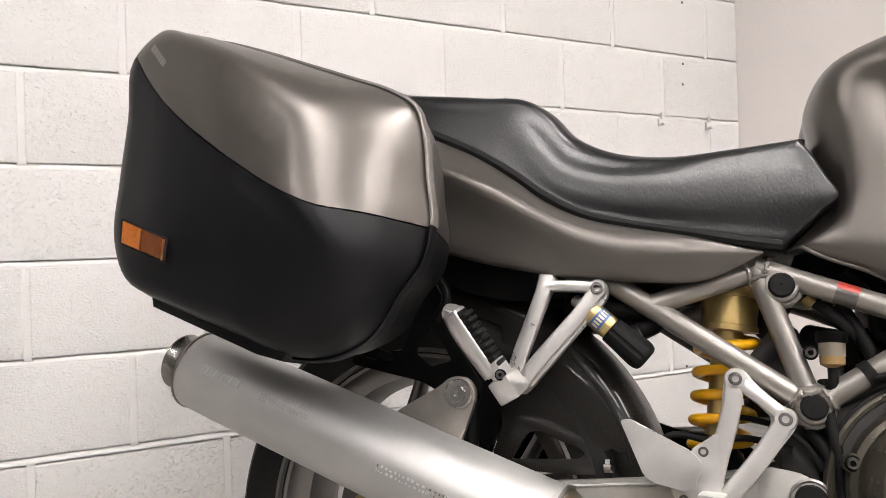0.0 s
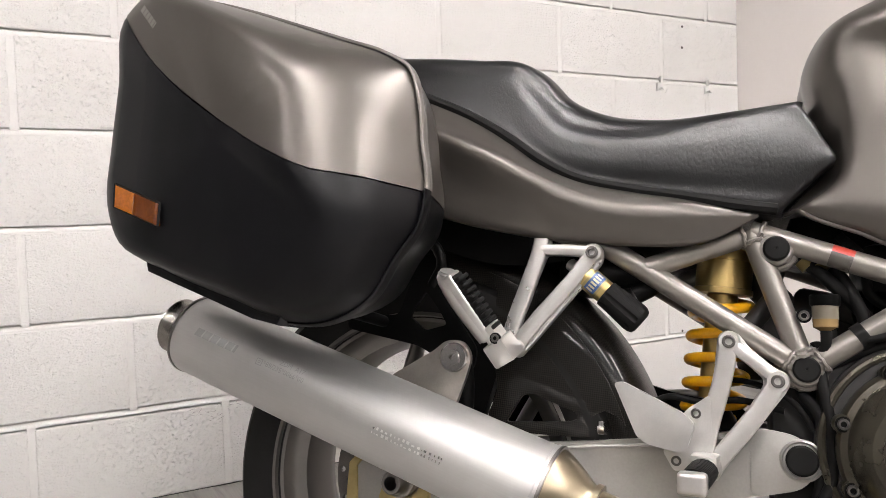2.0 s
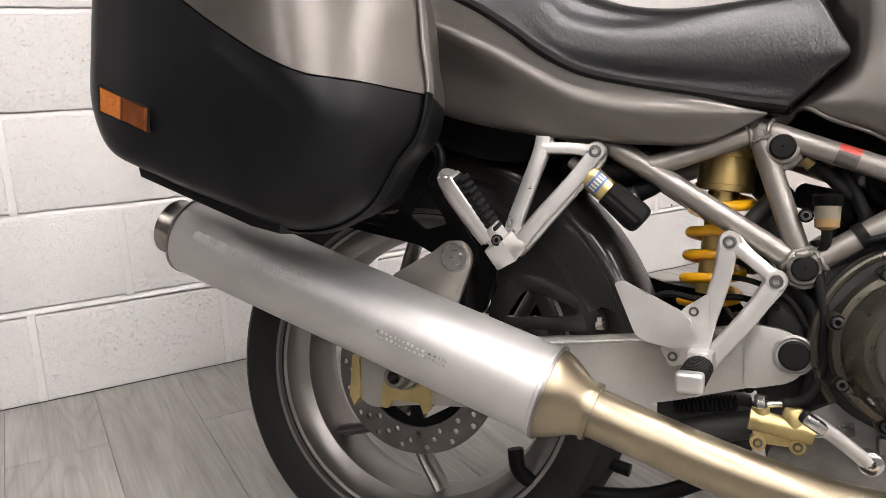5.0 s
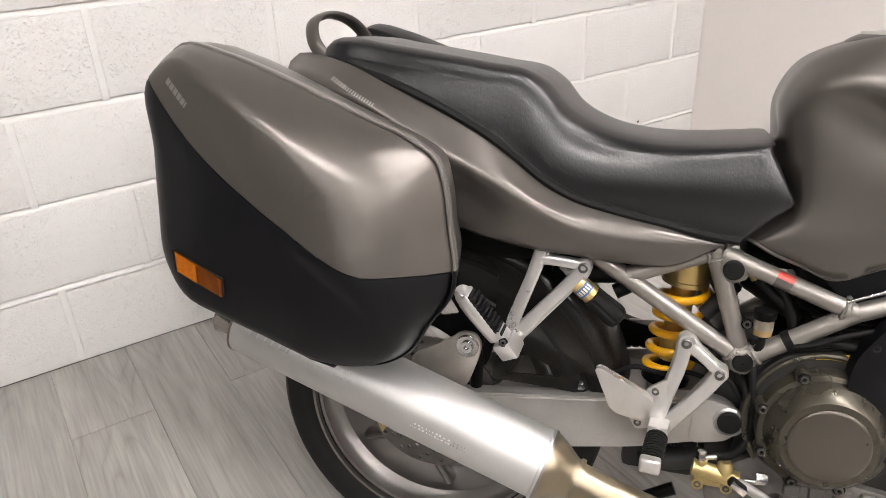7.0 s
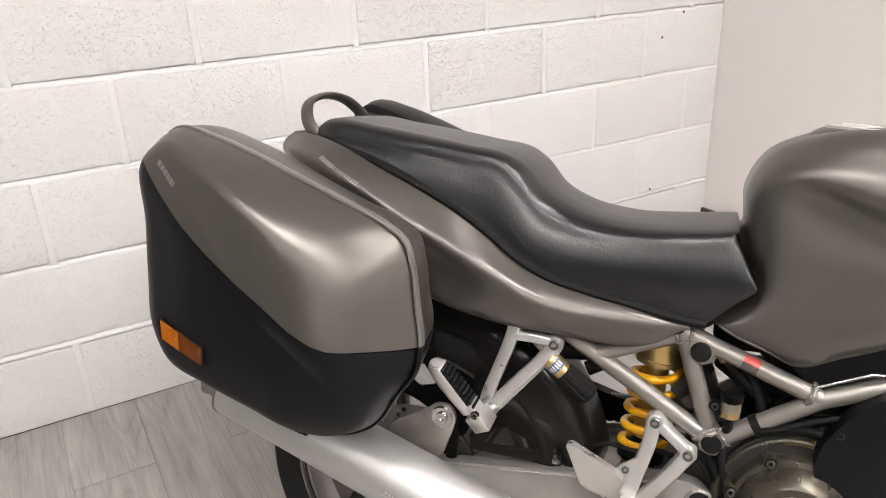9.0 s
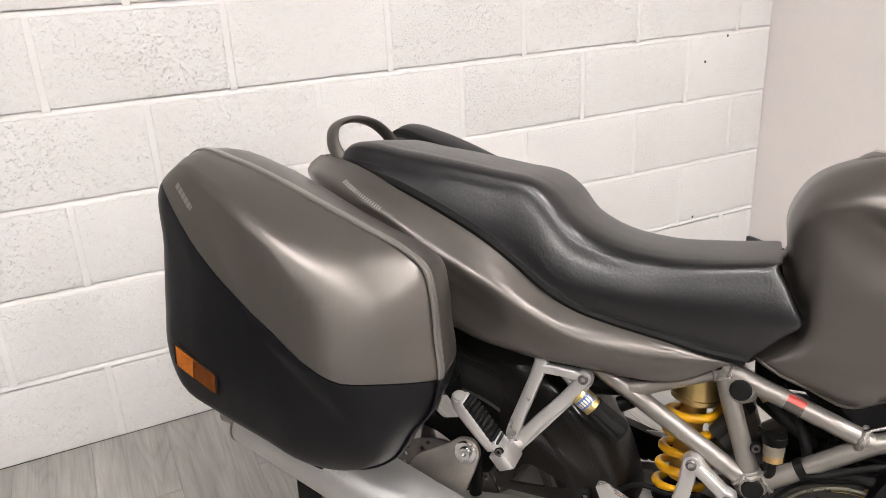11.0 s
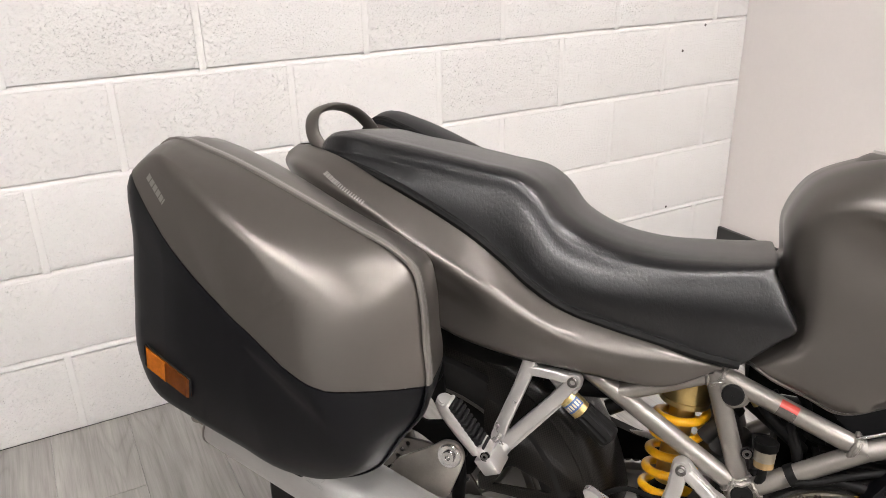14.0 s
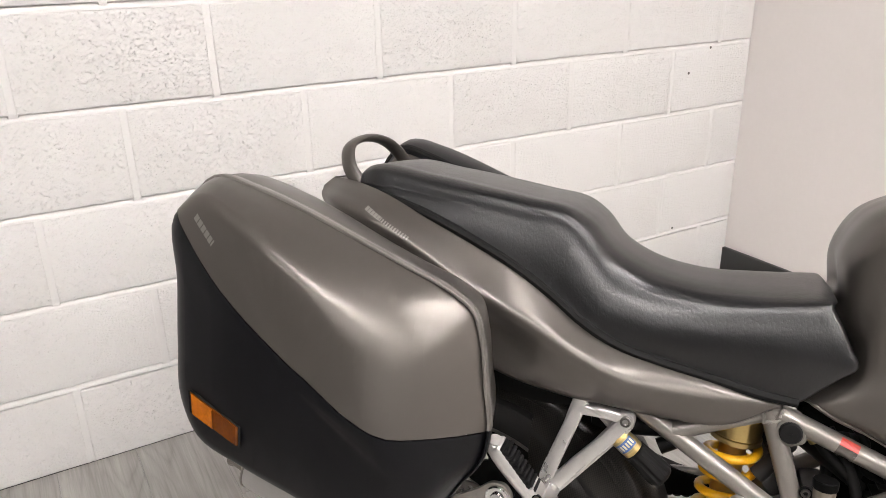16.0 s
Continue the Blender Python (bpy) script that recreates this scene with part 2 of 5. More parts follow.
SHINE = surface("bright_glint_metal", (0.85, 0.85, 0.83), 0.3, 1.0)
ETCH = surface("etched_marks", (0.42, 0.42, 0.412), 0.55, 0.9)
FLUID = surface("amber_fluid_cup", (0.23, 0.15, 0.065), 0.25)
CUP = surface("cloudy_cup_plastic", (0.13, 0.112, 0.085), 0.4)
CLIP = surface("clear_plastic_clip", (0.62, 0.62, 0.61), 0.35)
SCUFF = surface("grey_rubbed_paint", (0.36, 0.35, 0.34), 0.8)
MARK = surface("dark_plug_hole", (0.10, 0.09, 0.085), 0.9)
DIFFUSER = glow("panel_light_diffuser", (1.0, 0.945, 0.92), LAMP)

# ---- mesh helpers ----


def finish(name, bm, material, sharp=38, normals=True):
    if normals:
        bmesh.ops.recalc_face_normals(bm, faces=bm.faces)
    me = bpy.data.meshes.new(name)
    for f in bm.faces:
        f.smooth = True
    bm.to_mesh(me)
    bm.free()
    me.set_sharp_from_angle(angle=radians(sharp))
    for m in material if isinstance(material, (list, tuple)) else [material]:
        me.materials.append(m)
    return me


FRAMES = {}          # parts that have axes of their own within their thing


def part(name, bm, material, parent, label="", sharp=38, normals=True):
    """One mesh object under a thing or a part. The mesh is given in the space of the thing."""
    if parent.name in FRAMES:
        bm.transform(FRAMES[parent.name].inverted())
    ob = new(name, finish(name, bm, material, sharp, normals))
    ob.parent = parent
    if label:
        ob["label"] = label
    return ob


def thing(name, m, label, category, group="", kind=""):
    ob = new(name)
    ob.matrix_world = m
    ob.empty_display_size = 0.05
    return tagged(ob, label, category, group, kind)


def box(bm, lo, hi, bevel=0.0, segments=2):
    """A box with rounded edges."""
    c, h = (Vector(lo) + Vector(hi)) / 2, (Vector(hi) - Vector(lo))
    made = bmesh.ops.create_cube(bm, size=1, matrix=Matrix.Translation(c) @ Matrix.Diagonal((*h, 1)))
    if bevel:
        edges = list({e for v in made["verts"] for e in v.link_edges})
        bmesh.ops.bevel(bm, geom=edges, offset=bevel, segments=segments, affect="EDGES", profile=0.6)
    return bm


def crom(points, n, closed=False):
    """A smooth curve through the points, n steps in each span, paced by their distances so that it does not overshoot."""
    p = [Vector(q) for q in points]
    k = len(p)
    spans = k if closed else k - 1
    size = [max((p[(i + 1) % k] - p[i]).length, 1e-7) for i in range(spans)]
    slope = []
    for i in range(k):
        if not closed and i == 0:
            slope.append((p[1] - p[0]) / size[0])
        elif not closed and i == k - 1:
            slope.append((p[-1] - p[-2]) / size[-1])
        else:
            a, b = size[i - 1], size[i % spans]
            slope.append(((p[i] - p[i - 1]) / a * b + (p[(i + 1) % k] - p[i]) / b * a) / (a + b))
    out = []
    for i in range(spans):
        a, b, d = p[i], p[(i + 1) % k], size[i]
        u, v = slope[i] * d, slope[(i + 1) % k] * d
        for j in range(n):
            t = j / n
            out.append(a * (2 * t ** 3 - 3 * t * t + 1) + u * (t ** 3 - 2 * t * t + t) + b * (3 * t * t - 2 * t ** 3) + v * (t ** 3 - t * t))
    if not closed:
        out.append(p[-1].copy())
    return out


def grid(bm, rows, close_u=False, close_v=False):
    """Faces between rows of points."""
    vs = [[bm.verts.new(q) for q in r] for r in rows]
    nr, nc = len(vs), len(vs[0])
    for i in range(nr if close_v else nr - 1):
        for j in range(nc if close_u else nc - 1):
            a, b, c, e = vs[i][j], vs[i][(j + 1) % nc], vs[(i + 1) % nr][(j + 1) % nc], vs[(i + 1) % nr][j]
            bm.faces.new((a, b, c, e))
    return vs


def sweep(bm, path, radius, sides=14, caps=True, flat=None, closed=False):
    """A round or flattened bar along a path. radius: a number or one for each point; flat: (width, height) factors, the way of the width and how square."""
    path = [Vector(q) for q in path]
    n = len(path)
    rows, normal = [], None
    for i, q in enumerate(path):
        ahead = path[(i + 1) % n] if closed or i < n - 1 else path[i]
        back = path[i - 1] if closed or i > 0 else path[i]
        t = (ahead - back).normalized()
        if flat:
            normal = (flat[2] - t * flat[2].dot(t)).normalized()
        elif normal is None:
            normal = t.orthogonal().normalized()
        else:
            normal = (normal - t * normal.dot(t)).normalized()
        side = t.cross(normal)
        r = radius[i] if isinstance(radius, (list, tuple)) else radius
        fa, fb = (flat[0], flat[1]) if flat else (1, 1)
        ex = flat[3] if flat and len(flat) > 3 else 1.0
        rows.append([q + r * (fa * math.copysign(abs(math.cos(a)) ** ex, math.cos(a)) * normal + fb * math.copysign(abs(math.sin(a)) ** ex, math.sin(a)) * side) for a in (2 * math.pi * k / sides for k in range(sides))])
    vs = grid(bm, rows, close_u=True, close_v=closed)
    if caps and not closed:
        bm.faces.new(vs[0])
        bm.faces.new(vs[-1])
    return bm


def lathe(bm, origin, axis, profile, sides=32, closed=False):
    """A turned shape: profile of (way along the axis, radius)."""
    axis = Vector(axis).normalized()
    a = Vector((0, 0, 1)) if abs(axis.z) < 0.9 else Vector((1, 0, 0))
    a = (a - axis * a.dot(axis)).normalized()
    b = axis.cross(a)
    rows = [[Vector(origin) + axis * h + r * (math.cos(k) * a + math.sin(k) * b) for k in (2 * math.pi * i / sides for i in range(sides))] for h, r in profile]
    vs = grid(bm, rows, close_u=True, close_v=closed)
    if not closed:
        for row, (h, r) in ((vs[0], profile[0]), (vs[-1], profile[-1])):
            if r > 1e-5:
                bm.faces.new(row)
    return bm


def plate(bm, outline, holes, place, depth, bevel=0.0, segments=2):
    """A flat plate with holes. outline and holes: (a, b) loops; place: maps (a, b, h) to space; depth: h from and to."""
    edges, first = [], []
    for loop in [outline, *holes]:
        vs = [bm.verts.new((a, b, 0)) for a, b in loop]
        first += vs
        edges += [bm.edges.new((vs[i], vs[(i + 1) % len(vs)])) for i in range(len(vs))]
    made = bmesh.ops.triangle_fill(bm, edges=edges, use_beauty=True, use_dissolve=False)
    faces = [f for f in made["geom"] if isinstance(f, bmesh.types.BMFace)]
    up = bmesh.ops.extrude_face_region(bm, geom=faces)
    top = [v for v in up["geom"] if isinstance(v, bmesh.types.BMVert)]
    everything = set(first) | set(top)
    for v in top:
        v.co.z = 1
    if bevel:
        tops = [f for f in up["geom"] if isinstance(f, bmesh.types.BMFace)]
        rim = [e for f in tops for e in f.edges if sum(g in tops for g in e.link_faces) == 1]
        span = abs(depth[1] - depth[0])
        for v in everything:
            v.co.z *= span
        got = bmesh.ops.bevel(bm, geom=list(set(rim)), offset=bevel, segments=segments, affect="EDGES", profile=0.6, clamp_overlap=True)
        everything |= set(got["verts"])
        everything = {v for v in everything if v.is_valid}
        for v in everything:
            v.co.z /= span
    for v in everything:
        v.co = place(v.co.x, v.co.y, depth[0] + (depth[1] - depth[0]) * v.co.z)
    return bm


def circle(x, y, r, n=20):
    return [(x + r * math.cos(2 * math.pi * i / n), y + r * math.sin(2 * math.pi * i / n)) for i in range(n)]


def rounded(points, r, n=4):
    """A polygon with rounded corners."""
    out, k = [], len(points)
    for i in range(k):
        p, a, b = Vector(points[i]), Vector(points[i - 1]), Vector(points[(i + 1) % k])
        ra = min(r, (a - p).length * 0.45, (b - p).length * 0.45)
        s, e = p + (a - p).normalized() * ra, p + (b - p).normalized() * ra
        for j in range(n + 1):
            t = j / n
            q = s * (1 - t) ** 2 + p * 2 * t * (1 - t) + e * t * t
            out.append((q.x, q.y))
    return out


# ---- the room ----
COURSE, LENGTH, JOINT = 0.225, 0.4415, 0.015
WEST, EAST, SOUTH, TOP = -5.0, 1.932, -7.2, 3.0

bm = bmesh.new()
box(bm, (WEST - 0.2, 0.028, 0), (EAST + 0.2, 0.2, TOP))
wall_north = tagged(new("wall_north", finish("wall_north", bm, MORTAR)), "white painted concrete block wall with rough porous faces", "wall", kind="structure")
for name, lo, hi, m, label in (
        ("wall_east", (EAST, SOUTH, 0), (EAST + 0.15, 0.0, TOP), PANEL, "smooth pale greyish pink painted wall board"),
        # unseen walls and ceiling added to close the room; grey keeps reflections dark
        ("wall_south", (WEST, SOUTH - 0.15, 0), (EAST + 0.15, SOUTH, TOP), DARKWALL, "plain grey wall added out of view, toned to keep reflections dark"),
        ("wall_west", (WEST - 0.15, SOUTH - 0.15, 0), (WEST, 0.0, TOP), DARKWALL, "plain grey wall added out of view, toned to keep reflections dark"),
        ("ceiling", (WEST - 0.2, SOUTH - 0.2, TOP), (EAST + 0.2, 0.2, TOP + 0.1), GREYCEIL, "plain grey ceiling added out of view, toned to limit bounced light")):
    bm = bmesh.new()
    box(bm, lo, hi)
    tagged(new(name, finish(name, bm, m)), label, name.split("_")[0], kind="structure")

bm = bmesh.new()
box(bm, (WEST - 0.2, SOUTH - 0.2, -0.12), (EAST + 0.2, 0.2, -0.004))
floor = tagged(new("floor", finish("floor", bm, GAP)), "grey oak laminate plank floor with fine dark joints", "floor", kind="structure")

bm = bmesh.new()
box(bm, (EAST - 0.016, SOUTH, 0.0), (EAST, -0.003, 0.098), 0.003)
tagged(new("baseboard", finish("baseboard", bm, SKIRT)), "black skirting board along the pale wall board", "baseboard", kind="structure")


def ceiling_light(x, y, w, h):
    m = pose(x, y, TOP)
    ob = thing("ceiling_light", m, "long slim ceiling light batten with a white diffuser", "ceiling light", "ceiling lights")
    bm = bmesh.new()
    for lo, hi in (((-w / 2, -h / 2, -0.03), (-w / 2 + 0.02, h / 2, 0)), ((w / 2 - 0.02, -h / 2, -0.03), (w / 2, h / 2, 0)),
                   ((-w / 2 + 0.02, -h / 2, -0.03), (w / 2 - 0.02, -h / 2 + 0.02, 0)), ((-w / 2 + 0.02, h / 2 - 0.02, -0.03), (w / 2 - 0.02, h / 2, 0))):
        box(bm, lo, hi)
    part("frame", bm, PLASTER, ob)
    bm = bmesh.new()
    box(bm, (-w / 2 + 0.02, -h / 2 + 0.02, -0.02), (w / 2 - 0.02, h / 2 - 0.02, -0.004))
    part("diffuser", bm, DIFFUSER, ob, "glowing white diffuser")


for lx, wide in ((-4.1, 0.08), (-2.4, 0.10), (-0.7, 0.14), (1.0, 0.17)):
    for ly in (-2.4, -4.3, -6.2):
        ceiling_light(lx, ly, wide, 1.5)

# ---- the motorcycle: x ahead from the rear axle, s out to its right, z up in its own plane ----
HEADING, LEAN = radians(-49.8), radians(12.1)
AXLE, AXLE_UP = Vector((0.0945, -0.9985, 0.2975)), 0.302
ahead = Vector((math.cos(HEADING), math.sin(HEADING), 0))
right = Vector((math.sin(HEADING), -math.cos(HEADING), 0)) * math.cos(LEAN) + Vector((0, 0, math.sin(LEAN)))
upward = right.cross(ahead)
BIKE = Matrix((ahead, -right, upward)).transposed().to_4x4()
BIKE.translation = AXLE - upward * AXLE_UP


def B(x, s, z):
    return Vector((x, -s, z))


bike = thing("motorcycle", BIKE, "grey touring motorcycle with steel trellis frame leaning on its stand", "motorcycle")
OUT = Vector((0, -1, 0))


def skin(bm, levels, nu=6, nv=4, mirror=True, thick=0.0):
    """A smooth shell through lines of points (x, s, z), each level one line from the rear to the front; both sides of the bike."""
    lines = [crom([B(*q) for q in l], nu) for l in levels]
    rows = list(zip(*[crom(col, nv) for col in zip(*lines)]))
    grid(bm, rows)
    if mirror:
        grid(bm, [[Vector((q.x, -q.y, q.z)) for q in r] for r in rows])
        bmesh.ops.remove_doubles(bm, verts=bm.verts, dist=0.0004)
    return rows


def bolt(parent, x, s, z, r=0.008, out=0.006, material=None, axis=OUT, name="bolt"):
    """A socket-head bolt."""
    bm = bmesh.new()
    lathe(bm, B(x, s, z), axis, [(-0.012, r * 0.9), (-0.002, r * 0.9), (-0.002, r * 1.25), (0, r * 1.25), (0, r), (out - 0.001, r), (out, r * 0.86), (out, r * 0.55), (-0.004, r * 0.5), (-0.004, 0.0)], 18)
    head = part(name, bm, material or BOLT, parent)
    # black ring puts the shade of the recess round the head into colour
    bm = bmesh.new()
    lathe(bm, B(x, s, z), axis, [(-0.003, r * 1.38), (0.0003, r * 1.38), (0.0003, r * 1.2)], 18)
    part(name + "_seat", bm, BLACK, parent)
    return head


# -- pannier --
RIB = [(-0.262, 0.908), (-0.200, 0.898), (-0.132, 0.876), (-0.066, 0.850), (0.004, 0.822), (0.057, 0.800), (0.087, 0.779), (0.099, 0.745), (0.107, 0.690), (0.114, 0.640), (0.108, 0.602),
       (0.083, 0.566), (0.055, 0.522), (0.010, 0.497), (-0.03, 0.493), (-0.10, 0.514), (-0.20, 0.549), (-0.262, 0.577), (-0.294, 0.615), (-0.304, 0.69), (-0.306, 0.78), (-0.304, 0.855)]
FACE = [(-0.238, 0.409, 0.889), (-0.190, 0.419, 0.872), (-0.123, 0.431, 0.837), (-0.07, 0.433, 0.806), (-0.03, 0.433, 0.780), (-0.002, 0.431, 0.757), (0.010, 0.433, 0.722), (0.017, 0.436, 0.69),
        (0.022, 0.439, 0.665), (0.027, 0.440, 0.642), (0.043, 0.433, 0.605), (0.050, 0.422, 0.570), (0.030, 0.416, 0.538), (-0.012, 0.412, 0.519), (-0.06, 0.410, 0.519), (-0.11, 0.408, 0.534),
        (-0.186, 0.406, 0.556), (-0.252, 0.404, 0.583), (-0.276, 0.403, 0.630), (-0.279, 0.403, 0.70), (-0.278, 0.404, 0.78), (-0.282, 0.404, 0.862)]
SEAM = [(-0.40, 1.00), (-0.277, 0.864), (-0.235, 0.815), (-0.18, 0.765), (-0.12, 0.722), (-0.06, 0.684), (-0.02, 0.662), (0.022, 0.645), (0.06, 0.642), (0.113, 0.637), (0.3, 0.63)]
SPLIT = 0.345


def pannier(side):
    """A hard pannier: painted lid over a black lower shell, in two halves that meet at a rib."""
    lift_all = 0.0 if side > 0 else 0.034
    base = B(-0.05, side * 0.33, 0.487)
    ob = thing("pannier", BIKE @ Matrix.Translation(base + Vector((0, 0, lift_all))), "hard motorcycle pannier with grey painted lid and black lower shell", "pannier", "panniers")

    def P(x, s, z):
        return B(x, side * s, z) - base

    n = 5
    rib = [(q.x, q.y) for q in crom([(x, z, 0) for x, z in RIB], n, True)]
    face = [(q.x, q.y, q.z) for q in crom(FACE, n, True)]
    mid = (sum(q[0] for q in face) / len(face), sum(q[2] for q in face) / len(face))
    rows = []
    for s, grow, lift in ((0.225, -0.03, 0.0), (0.232, -0.026, 0.004), (0.245, -0.020, 0.006), (0.275, -0.012, 0.008), (0.31, -0.005, 0.006), (0.338, 0.0, 0.001), (SPLIT, 0.0, 0.0)):
        row = []
        for x, z in rib:
            l = math.hypot(x - mid[0], z - mid[1])
            k = 1 + grow / l
            top = max(0, (z - 0.75) / 0.15)
            row.append(P(mid[0] + (x - mid[0]) * k, s, mid[1] + (z - mid[1]) * k + lift * min(1, top)))
        rows.append(row)
    def outer(k, t):
        (x, z), (fx, fs, fz) = rib[k], face[k]
        l = math.hypot(x - mid[0], z - mid[1])
        bulge = 0.004 * math.sin(math.pi * t) ** 0.8
        return P(x + (fx - x) * t + (x - mid[0]) / l * bulge, SPLIT + (fs - SPLIT) * t + bulge * 0.7, z + (fz - z) * t + (z - mid[1]) / l * bulge)

    def inner(k, t):
        fx, fs, fz = face[k]
        return P(fx + (mid[0] - fx) * t, fs + (0.434 - fs) * min(1, t * 1.1) + 0.006 * math.sin(math.pi * min(1, t + 0.1)), fz + (mid[1] - fz) * t)

    count = range(len(face))
    for t in (0.10, 0.22, 0.35, 0.48):
        rows.append([outer(k, t) for k in count])
    soft = []
    for fx, fs, fz in face:
        w = min(1, max(0, (fx + 0.09) / 0.08))
        w = w * w * (3 - 2 * w)
        soft.append((0.84 - 0.24 * w, 0.09 + 0.15 * w))
    for j in range(9):
        u = j / 8
        rows.append([outer(k, soft[k][0]) * (1 - u) ** 2 + (outer(k, 1.0) + (outer(k, 1.0) - outer(k, 0.5)) * 0.05) * 2 * u * (1 - u) + inner(k, soft[k][1]) * u * u for k in count])
    for t in (0.36, 0.48, 0.7, 0.93):
        rows.append([inner(k, t) for k in count])
    whole = bmesh.new()
    vs = grid(whole, rows, close_u=True)
    whole.faces.new(vs[0])
    whole.faces.new(vs[-1])
    seam = [(q.x, q.y) for q in crom([(x, z, 0) for x, z in SEAM], 3)]
    for (xa, za), (xb, zb) in zip(seam, seam[1:]):
        for x in (xa, xb):
            bmesh.ops.bisect_plane(whole, geom=[*whole.verts, *whole.edges, *whole.faces], plane_co=P(x, 0, 0), plane_no=(1, 0, 0), dist=1e-6)
        inside = [f for f in whole.faces if xa < f.calc_center_median().x + base.x < xb]
        near = list({v for f in inside for v in f.verts} | {e for f in inside for e in f.edges}) + inside
        a, b = P(xa, 0, za), P(xb, 0, zb)
        bmesh.ops.bisect_plane(whole, geom=near, plane_co=a, plane_no=Vector((-(b - a).z, 0, (b - a).x)), dist=1e-6)
    bmesh.ops.recalc_face_normals(whole, faces=whole.faces)

    def above(f):
        c = f.calc_center_median() + base
        for (xa, za), (xb, zb) in zip(seam, seam[1:]):
            if xa <= c.x <= xb:
                return c.z > za + (zb - za) * (c.x - xa) / (xb - xa)
        return False

    lid, shell = whole.copy(), whole
    bmesh.ops.delete(lid, geom=[f for f in lid.faces if not above(f)], context="FACES")
    bmesh.ops.delete(shell, geom=[f for f in shell.faces if above(f)], context="FACES")
    lid.faces.ensure_lookup_table()
    for b_ in (lid, shell):
        rim = [e for e in b_.edges if e.is_boundary]
        for v in {v for e in rim for v in e.verts}:
            v.co.z += 0.0010 if b_ is lid else -0.0010
        got = bmesh.ops.extrude_edge_only(b_, edges=rim)
        for v in got["geom"]:
            if isinstance(v, bmesh.types.BMVert):
                c = Vector((mid[0] - base.x, P(0, 0.30, 0).y, mid[1] - base.z))
                v.co += (c - v.co).normalized() * 0.007
    lid_ob = part("lid", lid, PAINT, ob, "warm grey metallic painted lid", 60, False)
    part("lower_shell", shell, PLASTIC, ob, "black textured plastic lower shell", 60, False)
    bm = bmesh.new()
    line = [P(x, SPLIT, z) for x, z in rib[-12:] + rib[:46]]
    c = P(mid[0], SPLIT, mid[1])
    sweep(bm, [q + (q - c).normalized() * 0.0006 for q in line], 0.0032, 12, True, (2.0, 0.75, OUT, 0.5))
    part("rib", bm, TRIM, lid_ob, "raised bead along the joint of the halves")
    bm = bmesh.new()
    sweep(bm, [q + (q - c).normalized() * 0.0002 + OUT * (side * -0.0085) for q in line], 0.0022, 10, True, (1.2, 0.9, OUT, 0.9))
    part("inner_rib", bm, TRIM, lid_ob, "thin second bead beside the joint")
    bm = bmesh.new()
    sweep(bm, [q + (q - c).normalized() * 0.0004 for q in [P(x, SPLIT, z) for x, z in rib[45:-11]]], 0.0030, 12, True, (3.2, 0.7, OUT, 0.8))
    part("shell_rib", bm, PLASTIC, ob, "raised bead along the lower shell")
    if side < 0:
        bm = bmesh.new()
        centre = P(mid[0], 0.28, mid[1])
        grid(bm, [[q + (q - centre).normalized() * 0.0025 for q in row] for row in rows[:6]], close_u=True)
        part("inner_shell", bm, PLASTIC, ob, "black textured plastic inner shell", 60)
        bm = bmesh.new()
        sweep(bm, [(a + b) / 2 for a, b in zip(rows[1], rows[2])], 0.008, 8, False, None, True)
        part("gasket", bm, RUBBER, ob, "black rubber edge trim")
    # rail below, reflector in its recess, lettering bars
    bm = bmesh.new()
    plate(bm, [(-0.240, 0.575), (-0.08, 0.522), (-0.035, 0.510), (-0.045, 0.490), (-0.08, 0.497), (-0.232, 0.550)], [], lambda a, b, h: P(a, h, b), (0.325, 0.372), 0.004)
    part("bottom_rail", bm, PLASTIC, ob)
    return ob, P


for side in (1, -1):
    case, P = pannier(side)
    if side == 1:
        bm = bmesh.new()
        quad = [Vector((-0.252, 0.4135, 0.647)), Vector((-0.176, 0.4245, 0.619)), Vector((-0.176, 0.4245, 0.594)), Vector((-0.250, 0.4135, 0.620))]
        rows = [[P(q.x, q.y + h, q.z) for q in quad] for h in (-0.02, 0.001)]
        c = sum(quad, Vector()) / 4
        rows.append([P(*(q + (c - q) * 0.06 + Vector((0, 0.0035, 0)))) for q in quad])
        vs = grid(bm, rows, close_u=True)
        bm.faces.new(vs[-1])
        reflector = part("reflector", bm, AMBER, case, "amber side reflector")
        bm = bmesh.new()
        ring = [P(*(q + (q - c) * 0.06 + Vector((0, 0.0005, 0)))) for q in quad]
        sweep(bm, [p for a, b in zip(ring, ring[1:] + ring[:1]) for p in (a.lerp(b, 0.02), a.lerp(b, 0.98))], 0.0014, 8, False, None, True)
        part("reflector_frame", bm, RUBBER, reflector)
        bm = bmesh.new()
        lens = [quad[0].lerp(quad[1], 0.03), quad[0].lerp(quad[1], 0.49), quad[3].lerp(quad[2], 0.49), quad[3].lerp(quad[2], 0.03)]
        lens = [q + (c - q) * 0.05 for q in lens]
        vs = grid(bm, [[P(q.x, q.y + h, q.z) for q in lens] for h in (0.0, 0.0046)], close_u=True)
        bm.faces.new(vs[-1])
        part("reflector_lens", bm, AMBER_LENS, reflector, "brighter amber half with a fine prism grid")
        mid_a, mid_b = quad[0].lerp(quad[1], 0.5), quad[3].lerp(quad[2], 0.5)
        bm = bmesh.new()
        sweep(bm, [P(*(q + Vector((0, 0.0045, 0)))) for q in (mid_a.lerp(mid_b, 0.08), mid_a.lerp(mid_b, 0.92))], 0.0007, 6)
        part("reflector_rib", bm, AMBER, reflector)
        lid_mesh = [o for o in case.children if o.name.startswith("lid")][0].data

